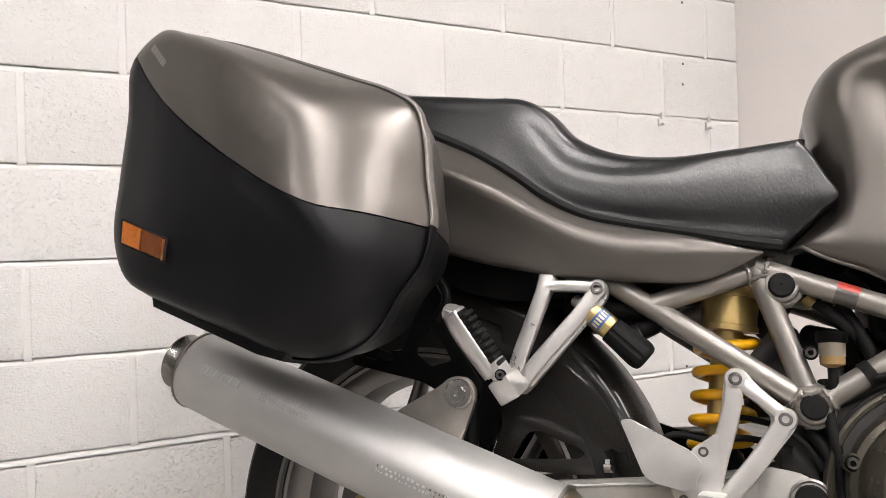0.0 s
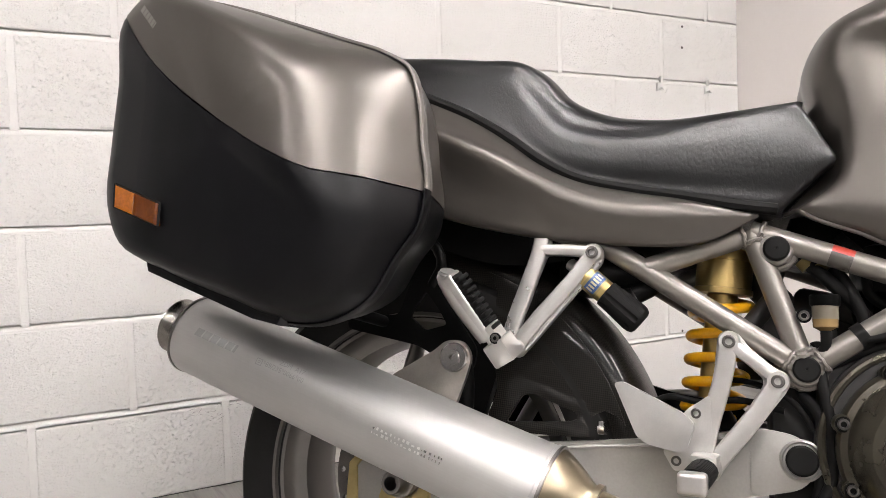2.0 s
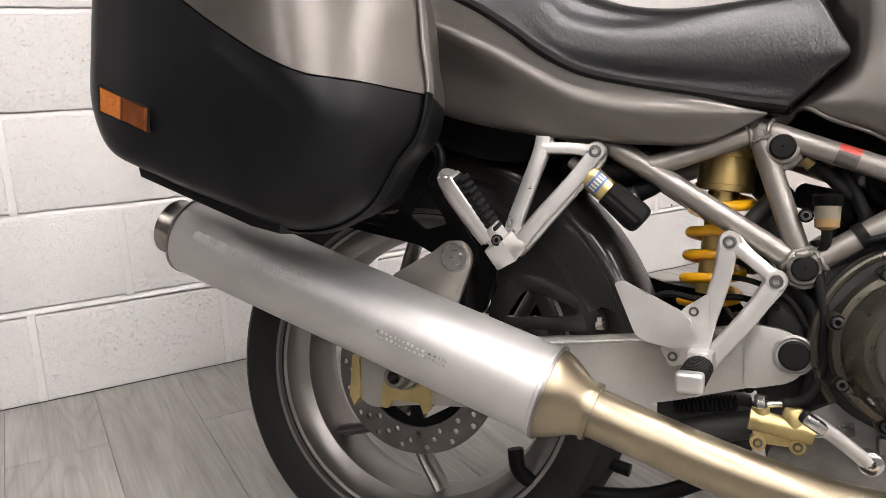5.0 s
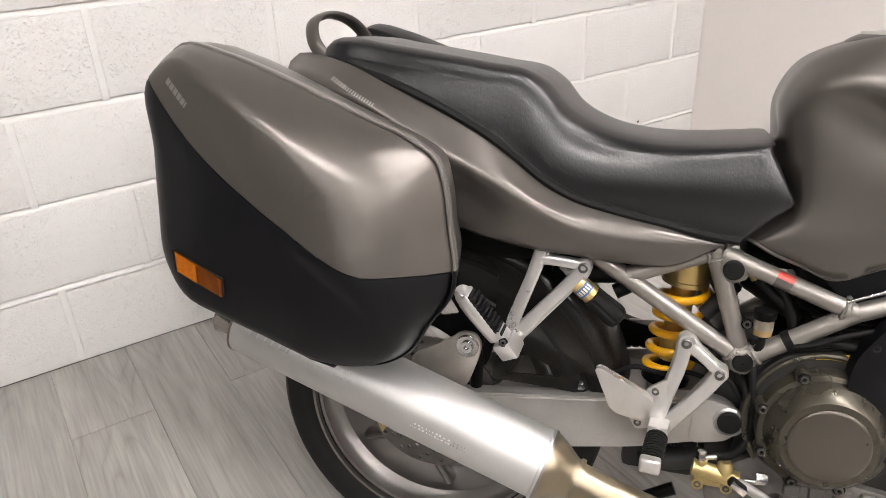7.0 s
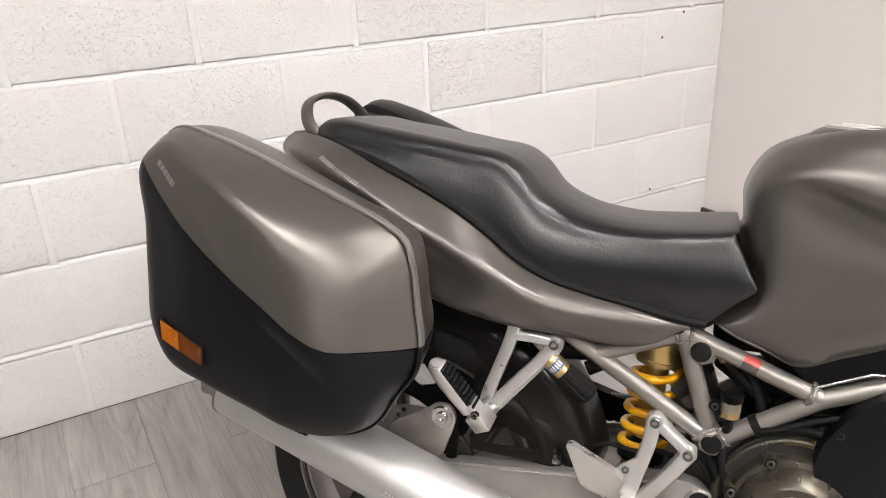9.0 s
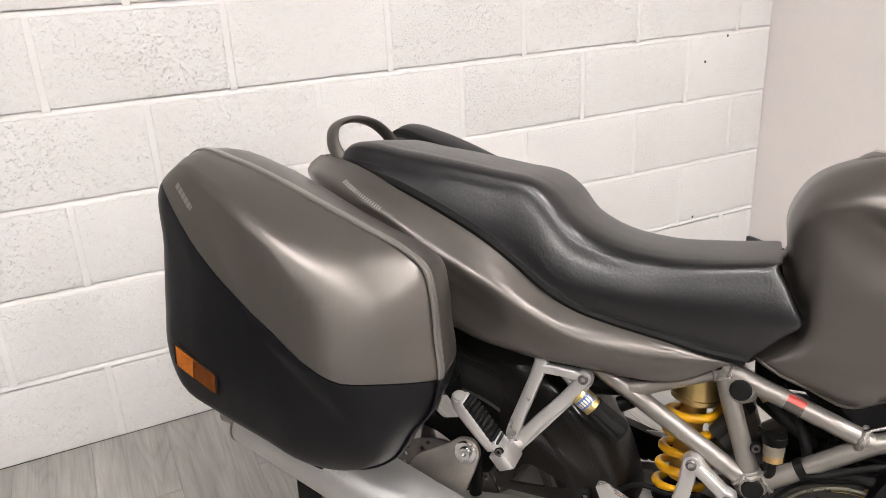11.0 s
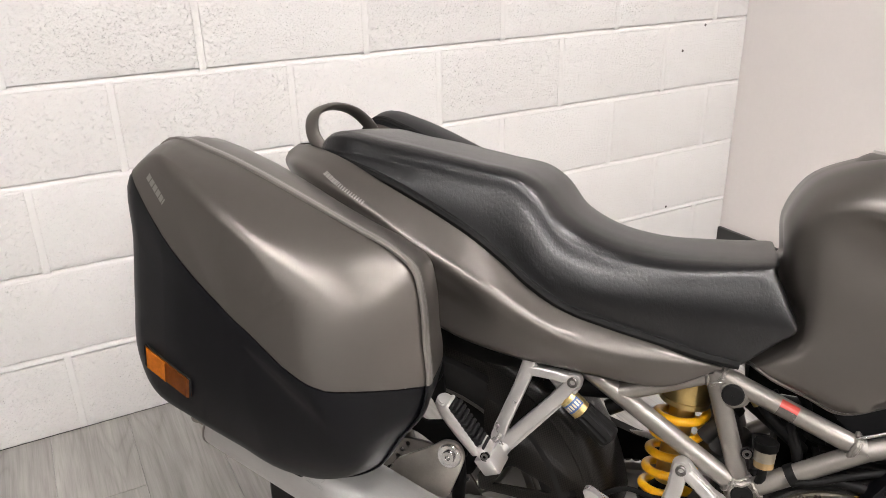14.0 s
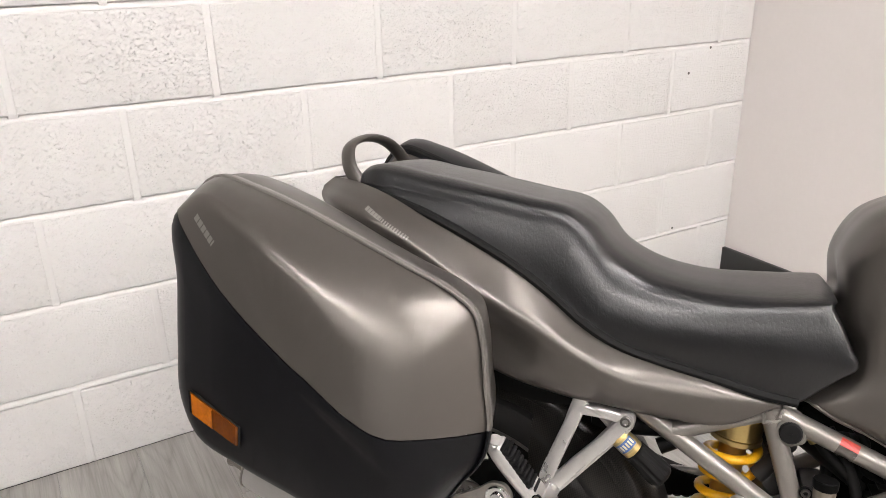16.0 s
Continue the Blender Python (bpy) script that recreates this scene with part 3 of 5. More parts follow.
# -- seat --
XT = [-0.165, -0.064, 0.02, 0.085, 0.150, 0.180, 0.215, 0.26, 0.33, 0.41, 0.492]
ZT = [0.918, 0.912, 0.901, 0.891, 0.880, 0.864, 0.828, 0.804, 0.789, 0.788, 0.794]          # crown of the seat
WIDTH = [0.88, 0.96, 1.0, 1.0, 1.0, 1.0, 1.0, 1.0, 1.0, 0.985, 0.93]                           # share of the full width
TIGHT = [1.0, 1.0, 1.0, 1.0, 0.85, 0.5, 0.2, 0.1, 0.0, 0.0, 0.0]                               # tight edge of the pillion part, soft roll of the front
FOLD = [0.026, 0.029, 0.029, 0.029, 0.027, 0.040, 0.044, 0.037, 0.027, 0.014, 0.008]                 # depth of the side fold below the crown
LOW = [(-0.136, 0.119, 0.881), (-0.055, 0.132, 0.857), (0.028, 0.136, 0.823), (0.09, 0.137, 0.792), (0.144, 0.136, 0.757), (0.180, 0.135, 0.730), (0.229, 0.132, 0.703), (0.29, 0.130, 0.687), (0.365, 0.128, 0.673), (0.420, 0.126, 0.662), (0.466, 0.120, 0.656)]
MIDDLE = [(-0.152, 0.113, 0.887), (-0.056, 0.127, 0.876), (0.026, 0.131, 0.853), (0.088, 0.133, 0.832), (0.147, 0.135, 0.806), (0.170, 0.135, 0.780), (0.200, 0.136, 0.748), (0.25, 0.136, 0.730), (0.33, 0.135, 0.722), (0.425, 0.131, 0.722), (0.524, 0.114, 0.713)]


def rolled(share, s_soft, s_tight, back=0.0):
    """A line along the seat, out from its middle by s and down from its crown by a share of the fold's depth."""
    return [(x - back, (s_soft + (s_tight - s_soft) * t) * w, z - share * d) for x, z, w, t, d in zip(XT, ZT, WIDTH, TIGHT, FOLD)]


ROLLED = rolled(1.0, 0.1225, 0.1245, 0.003)


def side(k_mid, k_low):
    """A line down the seat's side: bulging from the fold at the front, one even curve at the pillion part."""
    line = []
    for r, m, l, t in zip(ROLLED, MIDDLE, LOW, TIGHT):
        p = [r[i] + (m[i] - r[i]) * k_mid for i in range(3)] if k_low == 0 else [m[i] + (l[i] - m[i]) * k_low for i in range(3)]
        k = max(0.0, min(1.0, (r[2] - p[2]) / (r[2] - l[2])))
        even = r[1] + (l[1] - r[1]) * (1 - (1 - k) ** 1.8)
        full = r[1] + (l[1] - r[1]) * k + 0.044 * k * (1 - k) ** 1.4
        line.append((p[0], full * (1 - t) + even * t, p[2]))
    return line


SEAT = [rolled(0, 0, 0), rolled(0.03, 0.05, 0.068), rolled(0.16, 0.086, 0.110), rolled(0.36, 0.106, 0.1192), rolled(0.62, 0.1165, 0.1228), ROLLED,
        side(0.35, 0), side(0.7, 0), side(1, 0), side(1, 0.35), side(1, 0.7), LOW, [(x, s - 0.022, z - 0.008) for x, s, z in LOW]]
TAIL_END = [(-0.196, 0, 0.900), (-0.195, 0.045, 0.8995), (-0.191, 0.078, 0.898), (-0.187, 0.090, 0.895), (-0.183, 0.096, 0.892), (-0.180, 0.100, 0.890), (-0.176, 0.103, 0.888),
            (-0.174, 0.1045, 0.887), (-0.172, 0.106, 0.886), (-0.169, 0.1075, 0.885), (-0.166, 0.109, 0.884), (-0.162, 0.1105, 0.8825), (-0.158, 0.112, 0.881), (-0.150, 0.092, 0.876)]
SEAT = [[e, *l] for e, l in zip(TAIL_END, SEAT)]
bm = bmesh.new()
lines = [crom([B(*q) for q in l], 6) for l in SEAT]
lines = [l + [l[-1] + B(dx, ds if l[-1].y < -0.03 else 0, 0) for dx, ds in ((0.0035, -0.0015), (0.0060, -0.005), (0.0068, -0.010), (0.0068, -0.024))] for l in lines]
rows = [list(c) for c in zip(*[crom(col, 5) for col in zip(*lines)])]
for flip in (1, -1):
    grid(bm, [[Vector((q.x, q.y * flip, q.z)) for q in r] for r in rows])
bmesh.ops.remove_doubles(bm, verts=bm.verts, dist=0.0004)
for k in (0, -1):
    c = bm.verts.new(Vector((rows[k][0].x, 0, 0.79 if k else 0.885)))
bmesh.ops.holes_fill(bm, edges=[e for e in bm.edges if e.is_boundary], sides=0)
bmesh.ops.delete(bm, geom=[v for v in bm.verts if not v.link_faces], context="VERTS")
seat = part("seat", bm, VINYL, bike, "black grained vinyl dual seat with a stepped pillion", 50)

bm = bmesh.new()
sweep(bm, crom([B(x, s - 0.001, z - 0.001) for x, s, z in LOW], 6), 0.0075, 8)
part("seat_piping", bm, RUBBER, seat, "black rubber edge below the seat")

# -- tail cover --
TAIL = [
    [(-0.228, 0.088, 0.895), (-0.190, 0.105, 0.894), (-0.127, 0.128, 0.882), (-0.05, 0.137, 0.850), (0.03, 0.140, 0.815), (0.09, 0.141, 0.785), (0.144, 0.140, 0.749), (0.18, 0.138, 0.722), (0.229, 0.136, 0.697), (0.30, 0.133, 0.680), (0.37, 0.131, 0.667), (0.445, 0.120, 0.649)],
    [(-0.236, 0.105, 0.885), (-0.19, 0.132, 0.884), (-0.127, 0.154, 0.868), (-0.05, 0.160, 0.836), (0.03, 0.163, 0.798), (0.09, 0.163, 0.766), (0.144, 0.165, 0.733), (0.18, 0.162, 0.710), (0.229, 0.157, 0.685), (0.30, 0.149, 0.669), (0.37, 0.141, 0.660), (0.446, 0.121, 0.648)],
    [(-0.236, 0.115, 0.870), (-0.19, 0.158, 0.865), (-0.127, 0.178, 0.850), (-0.05, 0.183, 0.814), (0.03, 0.183, 0.768), (0.09, 0.1845, 0.743), (0.144, 0.182, 0.719), (0.18, 0.177, 0.699), (0.229, 0.168, 0.677), (0.30, 0.156, 0.656), (0.37, 0.145, 0.648), (0.446, 0.121, 0.647)],
    [(-0.225, 0.11, 0.848), (-0.18, 0.155, 0.84), (-0.127, 0.175, 0.82), (-0.05, 0.158, 0.78), (0.03, 0.160, 0.728), (0.09, 0.168, 0.700), (0.144, 0.173, 0.676), (0.18, 0.170, 0.660), (0.229, 0.160, 0.633), (0.30, 0.150, 0.624), (0.37, 0.141, 0.630), (0.446, 0.121, 0.646)],
    [(-0.20, 0.09, 0.83), (-0.16, 0.13, 0.81), (-0.127, 0.145, 0.785), (-0.05, 0.150, 0.725), (0.03, 0.150, 0.660), (0.09, 0.158, 0.640), (0.144, 0.155, 0.628), (0.19, 0.149, 0.620), (0.24, 0.139, 0.615), (0.31, 0.136, 0.610), (0.38, 0.132, 0.612), (0.445, 0.119, 0.645)],
    [(-0.19, 0.08, 0.835), (-0.15, 0.115, 0.815), (-0.12, 0.13, 0.79), (-0.05, 0.132, 0.73), (0.03, 0.130, 0.666), (0.09, 0.128, 0.646), (0.144, 0.127, 0.634), (0.19, 0.126, 0.626), (0.24, 0.124, 0.621), (0.31, 0.122, 0.617), (0.38, 0.120, 0.618), (0.44, 0.114, 0.646)]]
# a flat shoulder from the seat down to one soft crest, which fades out towards the front
for i, ((x0, s0, z0), (x1, s1, z1), (x2, s2, z2)) in enumerate(zip(*TAIL[:3])):
    k = max(0.0, min(1.0, (0.26 - x1) / 0.14))
    TAIL[1][i] = (x1, s1 + k * (0.45 * s0 + 0.55 * s2 + 0.0009 - s1), z1 + k * (0.45 * z0 + 0.55 * z2 + 0.0014 - z1))
bm = bmesh.new()
rows = skin(bm, TAIL, 6, 5)
part("tail_cover", bm, PAINT, bike, "warm grey painted tail fairing", 50)
bm = bmesh.new()
deck = [[(-0.228, w * 0.088, 0.893), (-0.190, w * 0.105, 0.892), (-0.127, w * 0.128, 0.880), (-0.05, w * 0.135, 0.848), (0.03, w * 0.136, 0.81)] for w in (1, 0.5, 0, -0.5, -1)]
grid(bm, [[B(*q) for q in l] for l in deck])
back = [[B(x, s * k, z) for k in (1, 0.5, 0, -0.5, -1)] for x, s, z in ((-0.228, 0.088, 0.895), (-0.240, 0.100, 0.882), (-0.240, 0.108, 0.868), (-0.228, 0.103, 0.848), (-0.205, 0.085, 0.832))]
grid(bm, back)
part("tail_deck", bm, PAINT, bike, "warm grey painted tail top")
bm = bmesh.new()
loop = crom([B(-0.172, 0.096, 0.880), B(-0.200, 0.092, 0.912), B(-0.213, 0.070, 0.940), B(-0.211, 0.030, 0.954), B(-0.205, -0.01, 0.955), B(-0.196, -0.05, 0.945), B(-0.184, -0.08, 0.922), B(-0.170, -0.092, 0.892)], 6)
sweep(bm, loop, 0.012, 14, True, (1.0, 0.5, Vector((1, 0, 0.35))))
part("grab_handle", bm, PAINT, bike, "arched grey pillion grab handle")

# -- tank --
TANK = [
    [(0.494, 0, 0.790), (0.503, 0, 0.848), (0.530, 0, 0.902), (0.585, 0, 0.930), (0.68, 0, 0.945), (0.78, 0, 0.94), (0.92, 0, 0.90)],
    [(0.494, 0.05, 0.785), (0.503, 0.058, 0.842), (0.530, 0.072, 0.893), (0.585, 0.082, 0.920), (0.68, 0.088, 0.936), (0.78, 0.09, 0.93), (0.92, 0.08, 0.89)],
    [(0.502, 0.080, 0.765), (0.512, 0.098, 0.820), (0.536, 0.117, 0.866), (0.578, 0.130, 0.872), (0.64, 0.139, 0.852), (0.72, 0.143, 0.822), (0.92, 0.14, 0.78)],
    [(0.523, 0.098, 0.722), (0.535, 0.112, 0.775), (0.553, 0.112, 0.838), (0.590, 0.104, 0.850), (0.652, 0.108, 0.827), (0.73, 0.115, 0.797), (0.92, 0.13, 0.755)],
    [(0.520, 0.113, 0.690), (0.545, 0.120, 0.705), (0.57, 0.118, 0.730), (0.61, 0.116, 0.745), (0.67, 0.120, 0.740), (0.76, 0.128, 0.735), (0.92, 0.145, 0.72)],
    [(0.477, 0.114, 0.653), (0.51, 0.114, 0.641), (0.55, 0.112, 0.626), (0.593, 0.108, 0.609), (0.65, 0.112, 0.632), (0.74, 0.122, 0.672), (0.92, 0.13, 0.70)],
    [(0.477, 0.085, 0.655), (0.51, 0.085, 0.645), (0.55, 0.085, 0.632), (0.593, 0.08, 0.618), (0.65, 0.085, 0.640), (0.74, 0.09, 0.68), (0.92, 0.10, 0.705)]]
for k, line in enumerate(((0.098, 0.114, 0.121, 0.121, 0.124, 0.127, 0.135), (0.112, 0.1195, 0.122, 0.122, 0.124, 0.130, 0.145))):
    TANK[3 + k] = [(x, s, z) for (x, _, z), s in zip(TANK[3 + k], line)]
TANK = [[(l[0][0] - 0.03, max(0, l[0][1] - 0.04), l[0][2] - 0.004), (l[0][0] + 0.004, max(0, l[0][1] - 0.016), l[0][2]), (l[0][0] + 0.0105, max(0, l[0][1] - 0.001), l[0][2]), *l[1:]] for l in TANK]
bm = bmesh.new()
skin(bm, TANK, 6, 6)
tank = part("fuel_tank", bm, PAINT, bike, "warm grey metallic painted fuel tank", 50)
for side in (1, -1):
    bm = bmesh.new()
    sweep(bm, crom([B(x, side * (s + 0.001), z) for x, s, z in TANK[5]], 6), 0.0026, 10)
    part("tank_lip", bm, PAINT, tank, "rolled lower lip of the tank")
bm = bmesh.new()
lathe(bm, B(0.672, 0, 0.922), (0.05, 0, 1), [(-0.02, 0.100), (0.0, 0.094), (0.008, 0.084), (0.0125, 0.076), (0.0135, 0.072), (0.0135, 0.0)], 48)
part("filler_collar", bm, PAINT, tank, "raised painted collar round the filler")
bm = bmesh.new()
lathe(bm, B(0.672, 0, 0.9355), (0.05, 0, 1), [(0, 0.071), (0.0035, 0.071), (0.0045, 0.069), (0.0045, 0.050), (0.0075, 0.048), (0.0075, 0.0)], 48)
cap = part("filler_cap", bm, CAPALLOY, tank, "round pale alloy fuel filler cap")
for k in range(8):
    bm = bmesh.new()
    a = 2 * math.pi * (k + 0.5) / 8
    lathe(bm, B(0.672 + 0.061 * math.cos(a), 0.061 * math.sin(a), 0.9395), (0.05, 0, 1), [(0, 0.0036), (0.0015, 0.0036), (0.0018, 0.003), (0.0018, 0)], 12)
    part("cap_screw", bm, BLACK, cap)

# -- wheel --
wheel = new("rear_wheel")
wheel.parent = bike
bm = bmesh.new()
lathe(bm, B(0, 0, AXLE_UP), OUT, [(-0.074, 0.221), (-0.082, 0.232), (-0.091, 0.258), (-0.088, 0.274), (-0.07, 0.289), (-0.04, 0.298), (0, 0.302), (0.04, 0.298), (0.07, 0.289), (0.088, 0.274), (0.091, 0.258), (0.082, 0.232), (0.074, 0.221), (0.06, 0.216), (-0.06, 0.216)], 96, True)
part("tyre", bm, TYRE, wheel, "worn black road tyre")
bm = bmesh.new()
lathe(bm, B(0, 0, AXLE_UP), OUT, [(-0.078, 0.228), (-0.079, 0.222), (-0.066, 0.214), (-0.05, 0.196), (-0.02, 0.188), (0.02, 0.188), (0.044, 0.192), (0.052, 0.203), (0.060, 0.2105), (0.0705, 0.2155), (0.0725, 0.2215), (0.081, 0.2235), (0.081, 0.2285), (0.07, 0.2285), (0.066, 0.222), (0.055, 0.207), (-0.055, 0.207), (-0.066, 0.222), (-0.07, 0.228)], 96, True)
rim = part("rim", bm, RIM, wheel, "grey cast alloy rim")
for k in range(3):
    bm = bmesh.new()
    a = radians(248 + 120 * k)
    for off in (-0.5, 0.5):
        p0 = B(0.035 * math.cos(a), 0, AXLE_UP + 0.035 * math.sin(a))
        p1 = B(0.11 * math.cos(a + off * 0.4), 0.008, AXLE_UP + 0.11 * math.sin(a + off * 0.4))
        p2 = B(0.193 * math.cos(a + off), 0.008, AXLE_UP + 0.193 * math.sin(a + off))
        sweep(bm, crom([p0, p1, p2], 5), 0.012, 12, True, (0.8, 1.8, (p2 - p0).cross(OUT).normalized()))
    part("spoke", bm, RIM, rim)
bm = bmesh.new()
lathe(bm, B(0, 0, AXLE_UP), OUT, [(-0.09, 0.03), (-0.085, 0.045), (0.03, 0.048), (0.055, 0.06), (0.06, 0.05), (0.075, 0.03)], 36)
part("hub", bm, RIM, wheel)
bm = bmesh.new()
holes = [circle(r * math.cos(a), r * math.sin(a), 0.0042, 8) for k in range(18) for r, a in ((0.114, 2 * math.pi * k / 18), (0.104, 2 * math.pi * (k + 0.33) / 18), (0.094, 2 * math.pi * (k + 0.66) / 18))]
plate(bm, circle(0, 0, 0.1225, 72), [circle(0, 0, 0.084, 48)] + holes, lambda a, b, h: B(a, h, AXLE_UP + b), (0.0675, 0.0725))
part("brake_disc", bm, ROTOR, wheel, "drilled steel brake disc")
bm = bmesh.new()
plate(bm, circle(0, 0, 0.086, 48), [rounded([(r * math.cos(a + o), r * math.sin(a + o)) for r, o in ((0.05, -0.35), (0.075, -0.4), (0.075, 0.4), (0.05, 0.35))], 0.008) for a in (2 * math.pi * k / 6 for k in range(6))], lambda a, b, h: B(a, h, AXLE_UP + b), (0.064, 0.068))
part("disc_carrier", bm, BLACK, wheel)

# -- swingarm --
ARM = [(-0.078, 0.262), (-0.082, 0.312), (-0.060, 0.330), (0.02, 0.342), (0.216, 0.367), (0.36, 0.384), (0.442, 0.399), (0.484, 0.393), (0.508, 0.366), (0.486, 0.336), (0.43, 0.322), (0.349, 0.298), (0.226, 0.275), (0.122, 0.264), (0.018, 0.258), (-0.055, 0.246)]
swingarm = new("swingarm")
swingarm.parent = bike
for side in (1, -1):
    bm = bmesh.new()
    plate(bm, rounded(ARM, 0.02, 4), [], lambda a, b, h: B(a, side * h, b), (0.075, 0.104), 0.006, 3)
    arm = part("arm", bm, SWING, swingarm, "satin alloy box-section arm")
bm = bmesh.new()
box(bm, B(0.30, 0.08, 0.30), B(0.36, -0.08, 0.375), 0.01)
part("bridge", bm, SWING, swingarm)
bm = bmesh.new()
lathe(bm, B(0.486, 0.100, 0.367), OUT, [(0, 0.0235), (0.008, 0.0235), (0.01, 0.021), (0.006, 0.019), (0.006, 0.0)], 32)
part("pivot_boss", bm, SWING, swingarm)
bm = bmesh.new()
lathe(bm, B(0.486, 0.100, 0.367), OUT, [(0, 0.0172), (0.011, 0.0172), (0.013, 0.015), (0.013, 0.0)], 28)
part("pivot_cap", bm, RUBBER, swingarm, "black rubber pivot cap")
bm = bmesh.new()
plate(bm, [(-0.086, 0.318), (-0.060, 0.345), (-0.050, 0.342), (-0.074, 0.314), (-0.070, 0.262), (-0.080, 0.247), (-0.088, 0.262)], [], lambda a, b, h: B(a, h, b), (0.072, 0.108), 0.002)
part("adjuster_plate", bm, PALE_BRASS, swingarm, "gold passivated chain adjuster plate")
bm = bmesh.new()
plate(bm, rounded([(-0.036, 0.250), (-0.036, 0.276), (-0.026, 0.306), (0.026, 0.312), (0.036, 0.300), (0.038, 0.254), (0.028, 0.246), (0.022, 0.262), (-0.020, 0.262), (-0.024, 0.250)], 0.004), [circle(0, AXLE_UP, 0.0165, 20)], lambda a, b, h: B(a, h, b), (0.104, 0.112), 0.0015)
part("adjuster_clamp", bm, PALE_BRASS, swingarm, "gold passivated axle clamp")
bm = bmesh.new()
lathe(bm, B(0, 0.10, AXLE_UP), OUT, [(0, 0.024), (0.012, 0.024), (0.012, 0.021), (0.028, 0.021), (0.03, 0.018), (0.04, 0.0145), (0.052, 0.0145), (0.054, 0.013), (0.054, 0.009), (0.02, 0.009), (0.02, 0.0)], 30)
part("axle", bm, DISC, swingarm, "hollow steel wheel axle with nut")

# -- drive chain --
chain = new("drive_chain")
chain.parent = bike
bm = bmesh.new()
plate(bm, [(x * k, z * k) for x, z, k in ((0.0074 * math.cos(a), 0.0052 * math.sin(a), 1.0) for a in (2 * math.pi * i / 14 for i in range(14)))], [], lambda a, b, h: B(a, h, b), (-0.0075, 0.0075))
link_mesh = finish("link", bm, DEEP)
for z0, z1 in ((0.226, 0.292), (0.372, 0.405)):
    for k in range(34):
        t = k / 33
        link = new("link", link_mesh)
        link.parent = chain
        link.matrix_basis = Matrix.Translation(B(0.02 + 0.47 * t, -0.118, z0 + (z1 - z0) * t - 0.010 * math.sin(math.pi * t))) @ Matrix.Rotation(-math.atan2(z1 - z0, 0.47), 4, "Y")

# added black plate: a dark backing behind the opening of the mudguard
bm = bmesh.new()
plate(bm, rounded([(0.06, 0.365), (0.05, 0.42), (0.12, 0.47), (0.25, 0.455), (0.33, 0.432), (0.42, 0.418), (0.44, 0.40), (0.30, 0.385)], 0.012), [], lambda a, b, h: B(a, h, b), (-0.128, -0.100), 0.004)
part("chain_side_backing", bm, BLACK, chain, "black plate in place of a chain guard, added to darken the mudguard opening")
bm = bmesh.new()
sweep(bm, [B(0.270, -0.11, 0.426), B(0.375, -0.11, 0.433)], 0.0065, 14)
part("reaction_rod", bm, SWING, swingarm, "thin bare alloy rod behind the wheel")

# -- exhaust --
MA, MB = B(-0.262, 0.233, 0.483), B(0.226, 0.244, 0.324)
MD = (MB - MA).normalized()
ML = (MB - MA).length
muffler = new("silencer")
muffler.parent = bike
turn = MD.to_track_quat("X", "Z").to_matrix().to_4x4()
FRAMES["silencer"] = Matrix.Translation(MA) @ turn
muffler.matrix_basis = FRAMES["silencer"]
bm = bmesh.new()
lathe(bm, MA, MD, [(0.0, 0.049), (0.0015, 0.0515), (0.004, 0.0522), (ML - 0.004, 0.0522), (ML - 0.003, 0.0538), (ML + 0.001, 0.0538)], 64)
sleeve = part("sleeve", bm, BRUSHED, muffler, "brushed alloy silencer sleeve")
bm = bmesh.new()
lathe(bm, MA, MD, [(0.05, 0.0), (0.05, 0.0315), (-0.034, 0.0325), (-0.037, 0.034), (-0.038, 0.0365), (-0.036, 0.038), (-0.033, 0.0375), (-0.030, 0.0355), (-0.008, 0.0365), (-0.002, 0.044), (0.002, 0.049), (0.004, 0.049)], 48)
part("outlet", bm, OUTLET, muffler, "dark stained steel outlet ring")
bm = bmesh.new()
lathe(bm, MA, MD, [(-0.0005, 0.047), (-0.0020, 0.0512), (-0.0005, 0.0534), (0.0020, 0.0534), (0.0026, 0.0515)], 64)
part("rear_seam", bm, DISC, muffler, "rolled seam at the rear end of the sleeve")
bm = bmesh.new()
lathe(bm, MB, MD, [(0.003, 0.0515), (0.008, 0.0508), (0.018, 0.0465), (0.030, 0.0400), (0.041, 0.0330), (0.047, 0.0305), (0.050, 0.0305), (0.050, 0.033), (0.056, 0.033), (0.056, 0.030)], 48)
part("cone", bm, TITAN, muffler, "straw tinted steel cone")
bm = bmesh.new()
lathe(bm, MB, MD, [(0.001, 0.050), (0.001, 0.0545), (0.0045, 0.0545), (0.0045, 0.050)], 64)
part("end_ring", bm, DISC, muffler, "dark ring at the end of the sleeve")
bm = bmesh.new()
pipe = crom([MB + MD * 0.045, MB + MD * 0.12, MB + MD * 0.20 + B(0, -0.005, 0.0), MB + MD * 0.28 + B(0, -0.02, 0.002), MB + MD * 0.38 + B(0, -0.06, 0.01)], 6)
sweep(bm, pipe, 0.0275, 28)
part("link_pipe", bm, TITAN, muffler, "straw tinted exhaust pipe")
bm = bmesh.new()
plate(bm, rounded([(0.064, 0.4745), (0.078, 0.487), (0.101, 0.488), (0.1135, 0.470), (0.108, 0.446), (0.090, 0.395), (-0.01, 0.415), (0.004, 0.440)], 0.011), [], lambda a, b, h: B(a, h, b), (0.172, 0.180), 0.002)
part("hanger_plate", bm, PLATE, muffler, "alloy silencer hanger plate")
bm = bmesh.new()
